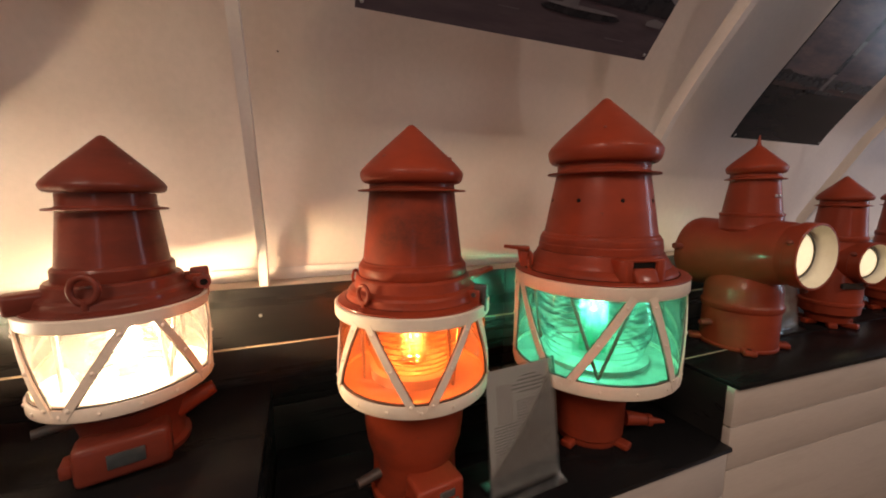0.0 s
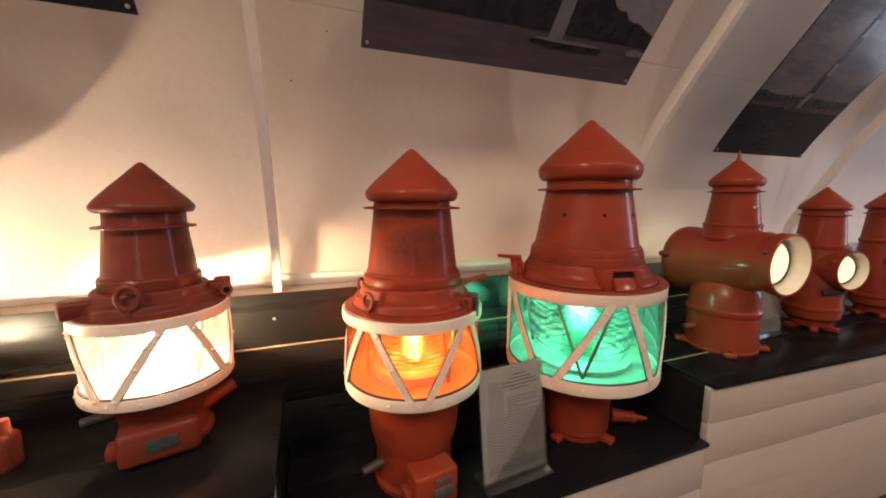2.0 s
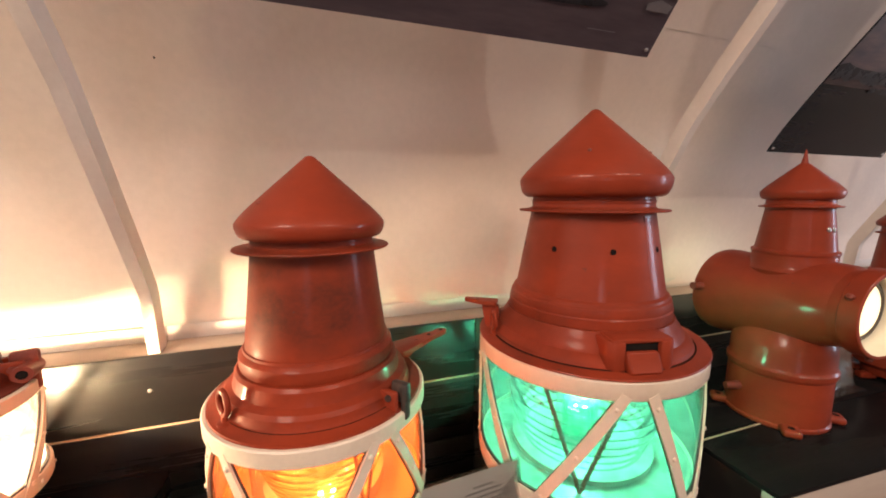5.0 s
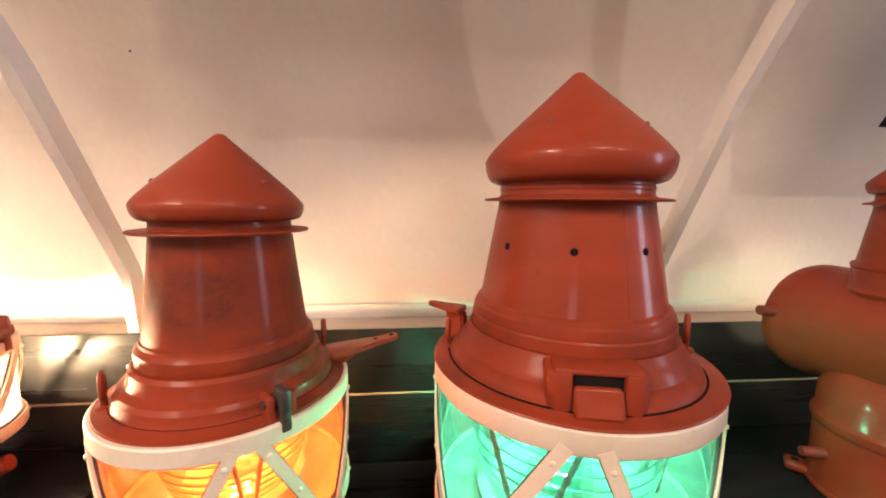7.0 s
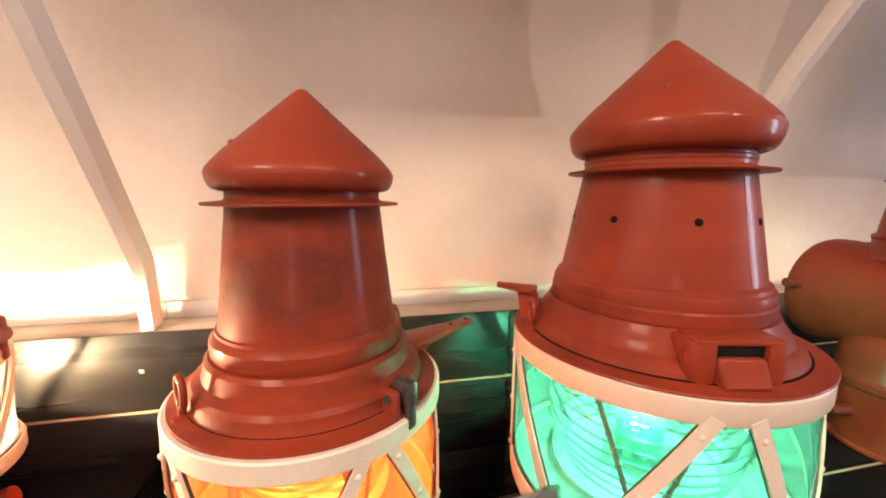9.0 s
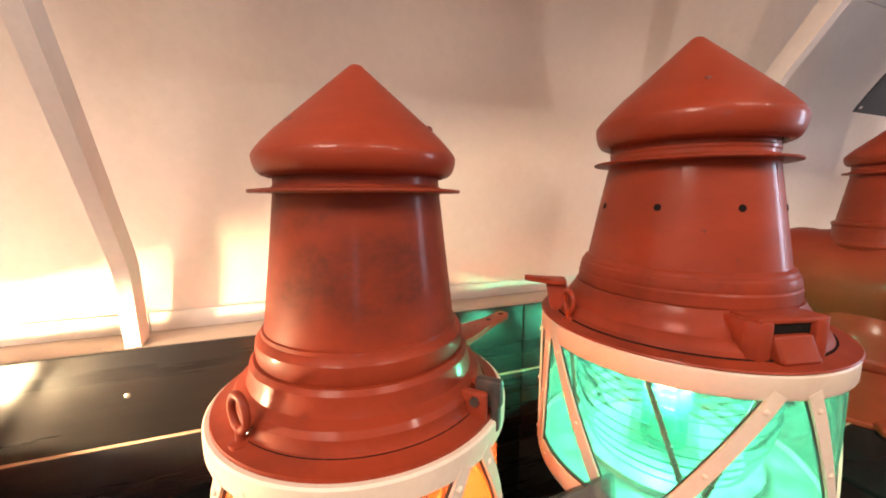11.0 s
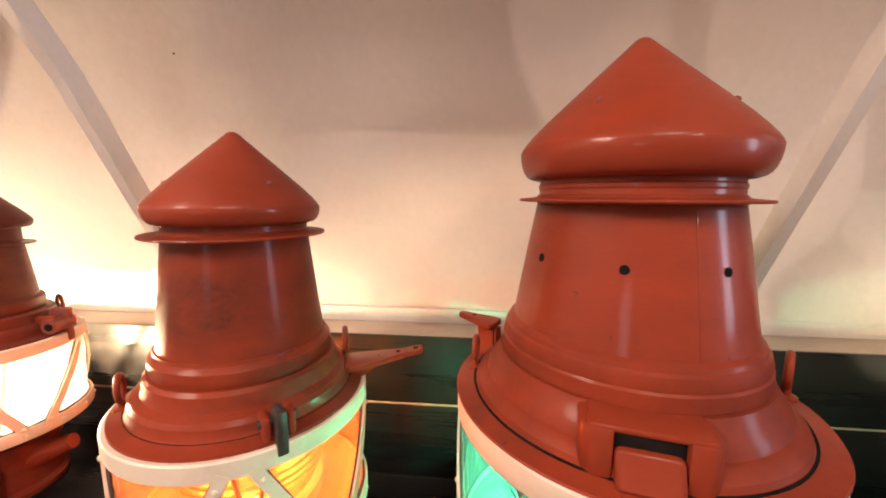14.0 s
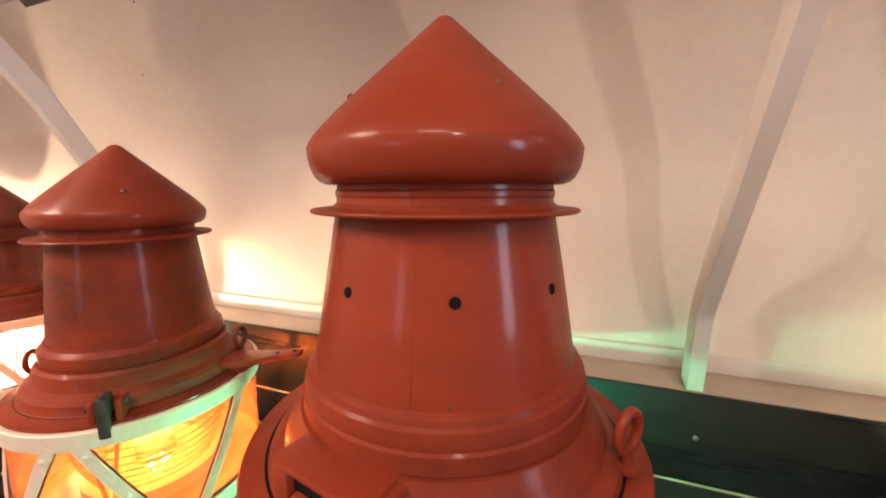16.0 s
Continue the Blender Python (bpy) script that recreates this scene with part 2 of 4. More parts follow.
def box(x0, y0, z0, x1, y1, z1, bevel=0.002, bm=None, m=None, seg=2):
    bm = bm or bmesh.new()
    made = bmesh.ops.create_cube(bm, size=1)
    vs = made["verts"]
    bmesh.ops.transform(bm, matrix=Matrix.Translation(((x0 + x1) / 2, (y0 + y1) / 2, (z0 + z1) / 2)) @ Matrix.Diagonal((abs(x1 - x0), abs(y1 - y0), abs(z1 - z0), 1)), verts=vs)
    if bevel:
        es = list({e for v in vs for e in v.link_edges})
        r = bmesh.ops.bevel(bm, geom=es, offset=bevel, segments=seg, affect="EDGES", profile=0.5)
        vs = list({v for f in r["faces"] for v in f.verts} | {v for v in vs if v.is_valid})
    if m is not None:
        bmesh.ops.transform(bm, matrix=m, verts=vs)
    return bm


def prism(points, z0, z1, bm=None, bevel=0.0, m=None):
    """Extrudes an outline in plan from z0 to z1."""
    bm = bm or bmesh.new()
    lo = [bm.verts.new((x, y, z0)) for x, y in points]
    hi = [bm.verts.new((x, y, z1)) for x, y in points]
    bm.faces.new(lo[::-1])
    bm.faces.new(hi)
    k = len(points)
    for i in range(k):
        bm.faces.new((lo[i], lo[(i + 1) % k], hi[(i + 1) % k], hi[i]))
    vs = lo + hi
    if bevel:
        es = list({e for v in vs for e in v.link_edges})
        r = bmesh.ops.bevel(bm, geom=es, offset=bevel, segments=2, affect="EDGES", profile=0.5)
        vs = list({v for f in r["faces"] for v in f.verts} | {v for v in vs if v.is_valid})
    if m is not None:
        bmesh.ops.transform(bm, matrix=m, verts=vs)
    return bm


def ring(major, minor, m, bm=None, seg=28, sub=10, stretch=1.0):
    bm = bm or bmesh.new()
    rows = []
    for i in range(seg):
        a = 2 * math.pi * i / seg
        row = []
        for j in range(sub):
            b = 2 * math.pi * j / sub
            r = major + minor * math.cos(b)
            row.append(bm.verts.new(m @ Vector((r * math.cos(a), minor * math.sin(b), r * math.sin(a) * stretch))))
        rows.append(row)
    for i in range(seg):
        for j in range(sub):
            a, b = rows[i], rows[(i + 1) % seg]
            bm.faces.new((a[j], b[j], b[(j + 1) % sub], a[(j + 1) % sub]))
    return bm


def rod(a, b, r0, r1, bm=None, seg=16):
    bm = bm or bmesh.new()
    d = Vector(b) - Vector(a)
    m = Matrix.Translation(a) @ d.to_track_quat("Z", "Y").to_matrix().to_4x4()
    return lathe([(0, 0), (r0, 0), (r1, d.length), (0, d.length)], seg, bm, m)


def dome(at, r, m=None, bm=None, flat=0.5):
    """A rivet or screw head: a low dome facing outwards along m's z."""
    prof = [(r, 0), (r * 0.92, r * flat * 0.5), (r * 0.6, r * flat * 0.85), (0, r * flat)]
    return lathe(prof, 10, bm, (m or Matrix.Translation(at)))


def outward(angle, radius, z, slope=0.0):
    """Local frame on a turned body: z points outwards at that angle."""
    return pose(0, 0, z, 0, 0, angle) @ pose(radius, 0, 0) @ pose(0, 0, 0, 0, 90 - slope, 0)


# ---- the lanterns ----
def strut(a0, a1, z0, z1, radius, width, parent):
    """A riveted flat bar that runs over the drum from (a0, z0) below to (a1, z1) above."""
    k = 10
    length = math.hypot(radians(a1 - a0) * radius, z1 - z0)

    def band(wide, inner, outer):
        bm = bmesh.new()
        du = wide / 2 * (z1 - z0) / length
        dz = -wide / 2 * radians(a1 - a0) * radius / length
        rows = []
        for i in range(k + 1):
            f = i / k
            a, z = radians(a0 + (a1 - a0) * f), z0 + (z1 - z0) * f
            rows.append([])
            for side, depth in ((-1, inner), (1, inner), (1, outer), (-1, outer)):
                aa, rr = a + side * du / radius, radius + depth
                rows[-1].append(bm.verts.new((rr * math.cos(aa), rr * math.sin(aa), z + side * dz)))
        for p, q in zip(rows, rows[1:]):
            for j in range(4):
                bm.faces.new((p[j], p[(j + 1) % 4], q[(j + 1) % 4], q[j]))
        bm.faces.new(rows[0][::-1])
        bm.faces.new(rows[-1])
        return bm

    bm = band(width, 0.0, 0.0035)
    bar = part("strut", bm, CREAM, parent, angle=30)
    # Gasket and shadow outline beside the bar, drawn as one wider dark strip.
    part("strut_edging", band(width + 0.0025, -0.0030, -0.0004), IRON, bar, "dark edging of gasket and shadow under the bar")
    for f in (0.10, 0.5, 0.90):
        bm = dome((0, 0, 0), 0.0038, outward(a0 + (a1 - a0) * f, radius + 0.0034, z0 + (z1 - z0) * f), flat=0.8)
        part("rivet", bm, CREAM, bar)
    return bar


def eye_bolt(parent, angle, radius, z, size, turn, tilt=0.0, mat=RED):
    """A lifting eye: a ring on a short stem with a collar."""
    m = pose(0, 0, z, 0, 0, angle) @ pose(radius, 0, 0, 0, 0, turn) @ pose(0, 0, 0, tilt, 0, 0)
    bm = ring(size, size * 0.28, m @ pose(0, 0, size * 2.3), None, 28, 10, 1.2)
    rod(m @ Vector((0, 0, 0)), m @ Vector((0, 0, size * 1.35)), size * 0.34, size * 0.30, bm)
    lathe([(0, 0), (size * 0.75, 0), (size * 0.75, size * 0.28), (size * 0.4, size * 0.4), (0, size * 0.4)], 16, bm, m)
    return part("eye_bolt", bm, mat, parent, angle=50)


def hinge_arm(parent, angle, radius, z, length, turn, holes=3, up=0.02, wide=1.0, tip=0.0):
    """A cast hinge arm: a gusset that rises from the rim and a tapering bored tongue that lifts towards its tip."""
    m = pose(0, 0, z, 0, 0, angle) @ pose(radius, 0, 0, 0, 0, turn)
    half = [(-0.030 if up < 0.03 else -0.014, 0.016), (-0.010, 0.023), (0.012, 0.021), (length * 0.34, 0.0165), (length * 0.52, 0.0105), (length * 0.70, 0.0085), (length * 0.93, 0.0095), (length, 0.006)]
    pts = [(x, -y * wide) for x, y in half] + [(x, y * wide) for x, y in half[::-1]]
    bm = prism(pts, up, up + 0.009, bevel=0.002)
    for v in bm.verts:
        v.co.z += tip * min(1.0, max(0.0, v.co.x / length)) ** 1.4
    bmesh.ops.transform(bm, matrix=m, verts=bm.verts)
    foot = bmesh.new()
    lo = [(-0.022, -0.017), (0.010, -0.015), (0.010, 0.015), (-0.022, 0.017)]
    hi = [(-0.016, -0.012), (length * 0.36, -0.010), (length * 0.36, 0.010), (-0.016, 0.012)]
    va = [foot.verts.new((x, y, -0.006)) for x, y in lo]
    vb = [foot.verts.new((x, y * wide, up + 0.002)) for x, y in hi]
    foot.faces.new(va[::-1])
    foot.faces.new(vb)
    for i in range(4):
        foot.faces.new((va[i], va[(i + 1) % 4], vb[(i + 1) % 4], vb[i]))
    bmesh.ops.bevel(foot, geom=list(foot.edges), offset=0.004, segments=2, affect="EDGES")
    bmesh.ops.transform(foot, matrix=m, verts=foot.verts)
    arm = part("hinge_arm", bm, RED, parent, angle=30)
    part("gusset", foot, RED, arm, angle=40)
    for i in range(holes):
        f = 0.36 + 0.27 * i if holes > 2 else 0.55
        lift = up + 0.0093 + tip * f ** 1.4
        part("bolt_hole", lathe([(0, 0.0003), (0.0044, 0.0003), (0.0044, -0.0008)], 12, None, m @ pose(length * f, 0, lift)), HOLE, arm)
    return arm


def clasp(parent, angle, radius, z, mat=IRON, s=1.2):
    """A toggle clasp: two ears, a swing bolt and its nut, hooked over the rim."""
    m = pose(0, 0, z, 0, 0, angle) @ pose(radius, 0, 0) @ Matrix.Scale(s, 4)
    bm = box(-0.018, -0.016, 0, 0.006, -0.008, 0.026, 0.003, None, m)
    box(-0.018, 0.008, 0, 0.006, 0.016, 0.026, 0.003, bm, m)
    ears = part("clasp", bm, RED, parent, angle=30)
    bm = rod(m @ Vector((-0.004, -0.019, 0.018)), m @ Vector((-0.004, 0.019, 0.018)), 0.005, 0.005)
    part("pin", bm, mat, ears)
    bm = box(-0.009, -0.0055, 0.008, 0.016, 0.0055, 0.034, 0.004, None, m)
    box(0.006, -0.006, -0.014, 0.014, 0.006, 0.030, 0.003, bm, m)
    part("swing_bolt", bm, mat, ears, "blackened swing bolt")
    return ears


def socket_lug(parent, angle, radius, z, s=1.0):
    """A cast box lug with a slot, its shade a near-black block, and a rolled lip below it that reaches down to the rim.
    """
    m = pose(0, 0, z, 0, 0, angle) @ pose(radius, 0, 0) @ Matrix.Scale(s, 4)
    lug = part("socket_lug", box(-0.040, -0.046, 0.022, 0.012, 0.046, 0.029, 0.003, None, m), RED, parent, angle=30)
    for side in (-1, 1):
        pts = [(-0.040, 0.0262 * side), (0.014, 0.0262 * side), (0.014, 0.042 * side), (0.004, 0.053 * side), (-0.040, 0.053 * side)]
        part("cheek", prism(pts[::side], -0.020, 0.026, bevel=0.004, m=m), RED, lug, angle=30)
    bm = box(-0.004, -0.0255, -0.021, 0.026, 0.0255, 0.010, 0.006, None, None, 3)
    for v in bm.verts:
        if v.co.z > -0.006:
            v.co.x -= 0.011 * max(0.0, v.co.x / 0.026)
    bmesh.ops.transform(bm, matrix=m, verts=bm.verts)
    part("tongue", bm, RED, lug, angle=40)
    part("slot", box(-0.028, -0.0260, 0.008, 0.0078, 0.0260, 0.0222, 0.001, None, m), HOLE, lug)
    return lug


def drum_lantern(name, place, label, g, tint, turn):
    """A buoy lantern: g gives its radii and heights above its foot."""
    L = thing(name, place, label, "lantern", "lanterns on the display bench", turn=turn)
    R, zb, zt = g["R"], g["drum_low"], g["drum_top"]
    glass, lens_mat, bulb, tube = tint
    # foot column
    part("base", lathe(g["base"]), g.get("lid_mat", RED), L, angle=30)
    # floor of the drum, with its own lip
    part("drum_floor", lathe([(0, zb - 0.014), (R * 0.90, zb - 0.014), (R - 0.004, zb - 0.006), (R - 0.004, zb + 0.004), (R * 0.8, zb + 0.006), (0, zb + 0.007)]), g.get("floor", CREAM), L)
    h = g["band"]
    part("lower_band", lathe([(R - 0.006, zb - h * 0.5), (R + 0.002, zb - h * 0.5), (R + 0.003, zb - h * 0.4), (R + 0.003, zb + h * 0.4), (R + 0.002, zb + h * 0.5), (R - 0.006, zb + h * 0.5), (R - 0.006, zb - h * 0.5)], 72), CREAM, L, "cream painted riveted steel band")
    part("upper_band", lathe([(R - 0.006, zt - h), (R + 0.002, zt - h), (R + 0.004, zt - h * 0.9), (R + 0.004, zt - h * 0.08), (R + 0.002, zt), (R - 0.006, zt), (R - 0.006, zt - h)], 72), CREAM, L, "cream painted steel band")
    belly = g.get("belly", 0.0)
    k = 8
    wall = [(R - 0.006 + belly * math.sin(math.pi * i / k), zb + (zt - zb) * i / k) for i in range(k + 1)]
    part("glass_drum", lathe(wall, 72), glass, L)
    for low, up in g["bars"]:
        strut(low, up, zb - h * 0.15, zt - h * 0.7, R + 0.001, g["bar"], L)
    for i in range(16):
        part("rivet", dome((0, 0, 0), 0.0036, outward(g["bars"][0][0] + 6 + 22.5 * i, R + 0.0028, zb), flat=0.8), CREAM, L)
    part("lower_seal", lathe([(R - 0.0055, zb + h * 0.5), (R - 0.001, zb + h * 0.5), (R - 0.001, zb + h * 0.5 + 0.003), (R - 0.0055, zb + h * 0.5 + 0.004)], 72), IRON, L, "dark rubber seal")
    # pressed ring lens in its clamps
    if g.get("ring_lens", True):
        lz0, lz1, lr = zb + 0.012 + g.get("lens_foot", 0.02), zt - 0.010, R * g.get("lens", 0.62)
        rings = 11
        prof = []
        for i in range(rings):
            f0, f1 = i / rings, (i + 1) / rings
            for f, out in ((0.03, -0.2), (0.14, 1.2), (0.55, 1.0), (0.93, 0.3)):
                ff = f0 + (f1 - f0) * f
                bulge = 0.80 + 0.20 * math.sin(math.pi * ff)
                prof.append((lr * bulge + (out - 0.6) * lr * g.get("relief", 0.055), lz0 + (lz1 - lz0) * ff))
        part("ring_lens", lathe(prof, 56), lens_mat, L, angle=25)
        part("lens_seat", lathe([(0, zb + 0.007), (lr * 0.95, zb + 0.007), (lr * 0.95, lz0 - 0.004), (lr * 0.80, lz0), (0, lz0)], 48), g.get("seat", CREAM), L)
        for i in range(3):
            for lean in (-g.get("lean", 13), g.get("lean", 13)):
                a, b = radians(g["clamp"] + 120 * i), radians(g["clamp"] + 120 * i + lean)
                p, q = Vector((lr * 1.10 * math.cos(a), lr * 1.10 * math.sin(a), zb + 0.008)), Vector((lr * 1.14 * math.cos(b), lr * 1.14 * math.sin(b), zt - 0.008))
                bm = rod(p, q, 0.0042 if g.get("teeth") else 0.0032, 0.0042 if g.get("teeth") else 0.0032, None, 8)
                for j in range(rings if g.get("teeth") else 0):
                    c = p.lerp(q, (j + 0.5) / rings)
                    lathe([(0, -0.005), (0.0050, -0.003), (0.0050, 0.003), (0, 0.005)], 8, bm, Matrix.Translation(c))
                part("lens_clamp", bm, RED_DARK if g.get("teeth") else STEEL, L, "rusty toothed lens holder" if g.get("teeth") else "")
    zc = zb + g.get("lamp", 0.5) * (zt - zb)
    holder = part("lamp_holder", lathe([(0, zb + 0.006), (0.016, zb + 0.006), (0.016, zc - 0.018), (0.011, zc - 0.014), (0, zc - 0.014)], 20), STEEL, L)
    part("filament", lathe([(0, zc - 0.013), (0.005, zc - 0.012), (0.006, zc), (0.005, zc + 0.012), (0, zc + 0.013)], 12), bulb, holder)
    tr = R * 0.17
    if g.get("ring_lens", True):
        part("filter_tube", lathe([(tr, zb + 0.02), (tr, zt - 0.02)], 40), tube, holder, "coloured glass tube round the lamp")
    # lid of the drum with its steps
    part("drum_lid", lathe(g["lid"], 80), g.get("lid_mat", RED), L, angle=22)
    part("collar", lathe(g["collar"], 72), g.get("lid_mat", RED), L, angle=22)
    part("chimney", lathe(g["neck"], 72), g.get("neck_mat", RED), L, angle=22)
    part("rain_disc", lathe(g["disc"], 72), g.get("lid_mat", RED), L, angle=22)
    part("cap", lathe(g["cap"], 72), g.get("cap_mat", RED), L, angle=50)
    for a in [g["screw"] + 360 * i / g.get("screws", 3) for i in range(g.get("screws", 3))]:
        r, z = g["screw_at"]
        part("cap_screw", dome((0, 0, 0), 0.0042, outward(a, r, z, 45), flat=0.9), RED_DARK, L)
    return L


def cone_cap(r_low, z_low, r_max, z_max, z_top, tip=0.012):
    """Rounded conical cap: tucked in below, a round shoulder and a straight cone to a blunt tip."""
    prof = [(r_low * 0.93, z_low + 0.006), (r_low * 0.98, z_low), (r_low, z_low + 0.001)]
    k = 6
    for i in range(1, k + 1):
        a = math.pi / 2 * i / k
        prof.append((r_low + (r_max - r_low) * math.sin(a), z_max - (z_max - z_low) * math.cos(a) * 0.96))
    # shoulder turning into the cone
    slope = (z_top - z_max) / r_max
    for f, lift in ((0.985, 0.020), (0.955, 0.036), (0.90, 0.050), (0.80, 0.060), (0.65, 0.058)):
        prof.append((r_max * f, z_max + (1 - f) * slope * r_max + lift * r_max * 0.9))
    cone0 = prof[-1]
    end_r = tip
    end_z = z_top - tip * 0.55
    for i in range(1, 5):
        f = i / 4
        prof.append((cone0[0] + (end_r - cone0[0]) * f, cone0[1] + (end_z - cone0[1]) * f))
    prof += [(tip * 0.6, z_top - tip * 0.18), (tip * 0.25, z_top - tip * 0.03), (0, z_top)]
    return prof


def thin_disc(r, r_in, z, t=0.0035):
    return [(r_in, z - 0.006), (r_in + 0.004, z - 0.002), (r - 0.001, z - t / 2), (r, z), (r - 0.001, z + t / 2), (r_in + 0.004, z + 0.004), (r_in, z + 0.008)]


# ---- the hall ----
LOW, MID, HIGH = 1.055, 0.850, 1.034          # three levels of the bench
FRONT = [(1.068, 1.3165), (1.064, 1.360), (1.058, 1.442), (0.993, 1.567), (0.868, 1.800), (0.790, 1.908), (0.640, 2.095), (0.300, 2.530), (-0.200, 3.150), (-1.000, 4.000), (-3.000, 5.650)]
RIB_DEPTH = 0.034


def offset_profile(profile, d):
    """The same broken line, moved outwards by d."""
    out = []
    for i, (y, z) in enumerate(profile):
        a = Vector(profile[max(0, i - 1)])
        b = Vector(profile[min(len(profile) - 1, i + 1)])
        t = (b - a).normalized()
        out.append((y + t.y * d, z - t.x * d))
    return out


def between(profile, z):
    for (y0, z0), (y1, z1) in zip(profile, profile[1:]):
        if z0 <= z <= z1:
            return y0 + (y1 - y0) * (z - z0) / (z1 - z0)
    return profile[-1][0]


def cut(profile, z0, z1):
    inner = [(y, z) for y, z in profile if z0 < z < z1]
    return [(between(profile, z0), z0)] + inner + [(between(profile, z1), z1)]


def rounded(profile, n=6, r=0.05):
    """Softens the corners of a broken line."""
    pts = [profile[0]]
    for p, q, s in zip(profile, profile[1:], profile[2:]):
        p, q, s = Vector(p), Vector(q), Vector(s)
        a = q + (p - q).normalized() * min(r, (p - q).length * 0.45)
        b = q + (s - q).normalized() * min(r, (s - q).length * 0.45)
        for i in range(n + 1):
            f = i / n
            pts.append(tuple(a * (1 - f) ** 2 + q * 2 * f * (1 - f) + b * f * f))
    pts.append(profile[-1])
    return pts


def sheet(profile, x0, x1, thick, bm=None, sub=1, wavy=0.0, sag=0.0):
    """A bent board between x0 and x1 that follows the profile, with thickness outwards."""
    bm = bm or bmesh.new()
    back = offset_profile(profile, thick)
    cols = []
    for k in range(sub + 1):
        x = x0 + (x1 - x0) * k / sub
        row = []
        for (y, z), (yb, zb) in zip(profile, back):
            rise = min(1.0, max(0.0, (z - 1.40) / 0.15)) * min(1.0, max(0.0, (4.6 - z) / 0.3))
            w = wavy * noise.noise(Vector((x * 2.3, y * 2.0, z * 3.5))) + sag * rise * 4 * (k / sub) * (1 - k / sub)
            row.append((bm.verts.new((x, y + w * 0.83, z + w * 0.55)), bm.verts.new((x, yb + w * 0.83, zb + w * 0.55))))
        cols.append(row)
    for a, b in zip(cols, cols[1:]):
        for i in range(len(profile) - 1):
            bm.faces.new((a[i][0], b[i][0], b[i + 1][0], a[i + 1][0]))
            bm.faces.new((a[i][1], a[i + 1][1], b[i + 1][1], b[i][1]))
        bm.faces.new((a[0][0], a[0][1], b[0][1], b[0][0]))
        bm.faces.new((a[-1][0], b[-1][0], b[-1][1], a[-1][1]))
    for c in (cols[0], cols[-1]):
        for i in range(len(profile) - 1):
            bm.faces.new((c[i][0], c[i + 1][0], c[i + 1][1], c[i][1]))
    return bm


SKIN = [(1.150, 1.330), (1.156, 1.460), (1.052, 1.868), (0.930, 2.100), (0.720, 2.400), (0.300, 2.860), (-0.200, 3.400), (-1.000, 4.200), (-3.000, 5.800)]
PANEL = rounded(SKIN, 6, 0.06)
RIB_X = [-1.331, -0.107, 1.107, 2.330, 3.545]
X0, X1 = -2.6, 5.0

floor = tagged(mesh_object("floor", box(X0 - 0.2, -6.2, -0.1, X1 + 0.2, 1.4, 0.0, 0), FLOOR, smooth=False), "brown painted boards of the hall floor", "floor", kind="structure")
backing = offset_profile(SKIN, 0.030)
wall_n = tagged(mesh_object("wall_north", sheet([(1.25, 0.0), (1.25, 1.2)] + backing, X0, X1, 0.08), WALL, angle=50), "sloping white hall wall behind the lanterns", "wall", kind="structure")
SEAM_Z = 2.060
bays = [X0] + RIB_X + [X1]
for z0, z1 in ((PANEL[0][1], SEAM_Z - 0.0006), (SEAM_Z + 0.0006, 5.75)):
    part("panel", sheet(cut(PANEL, z0, z1), X0 + 0.001, X1 - 0.001, 0.012, None, 90, 0.010, 0.0), WALL, wall_n, angle=60)
for x, z in ((-0.040, 1.897), (0.052, 2.010)):
    part("nail_head", dome((0, 0, 0), 0.0022, pose(x, between(SKIN, z) - 0.002, z, 105, 0, 0), flat=0.5), IRON, wall_n)
# far side of the hall, closing the room behind the camera
bm = bmesh.new()
OPEN = [(-1.6, 0.55)]
xs = [X0]
for c, w in OPEN:
    xs += [c - w, c + w]
xs.append(X1)
for i, (a, b) in enumerate(zip(xs, xs[1:])):
    if i % 2 == 0:
        box(a, -6.20, 0, b, -6.05, 2.45, 0, bm)
    else:
        box(a, -6.20, 0, b, -6.05, 1.05, 0, bm)
        box(a, -6.20, 2.42, b, -6.05, 2.45, 0, bm)
tagged(mesh_object("wall_south", bm, WALL, smooth=False), "plain white wall with one window", "wall", kind="structure")
bm = bmesh.new()
roof = [(-6.20, 2.45), (-5.2, 3.50), (-4.0, 4.70), (-2.95, 5.72)]
lo = [[bm.verts.new((x, y, z)) for y, z in roof] for x in (X0, X1)]
hi = [[bm.verts.new((x, y, z + 0.1)) for y, z in roof] for x in (X0, X1)]
for g in (lo, hi):
    for i in range(3):
        bm.faces.new((g[0][i], g[1][i], g[1][i + 1], g[0][i + 1]))
tagged(mesh_object("ceiling", bm, WALL, smooth=False), "white sloping ceiling boards", "ceiling", kind="structure")
tagged(mesh_object("wall_west", box(X0 - 0.15, -6.2, 0, X0, 1.35, 5.9, 0), WALL, smooth=False), "plain white end wall", "wall", kind="structure")
bm = box(X1, -6.2, 0, X1 + 0.15, -0.80, 5.9, 0)
box(X1, 0.0, 0, X1 + 0.15, 1.35, 4.7, 0, bm)
box(X1, -0.80, 0, X1 + 0.15, 0.0, 1.05, 0, bm)
box(X1, -0.80, 2.65, X1 + 0.15, 0.0, 5.9, 0, bm)
tagged(mesh_object("wall_east", bm, WALL, smooth=False), "plain white end wall with a tall window", "wall", kind="structure")


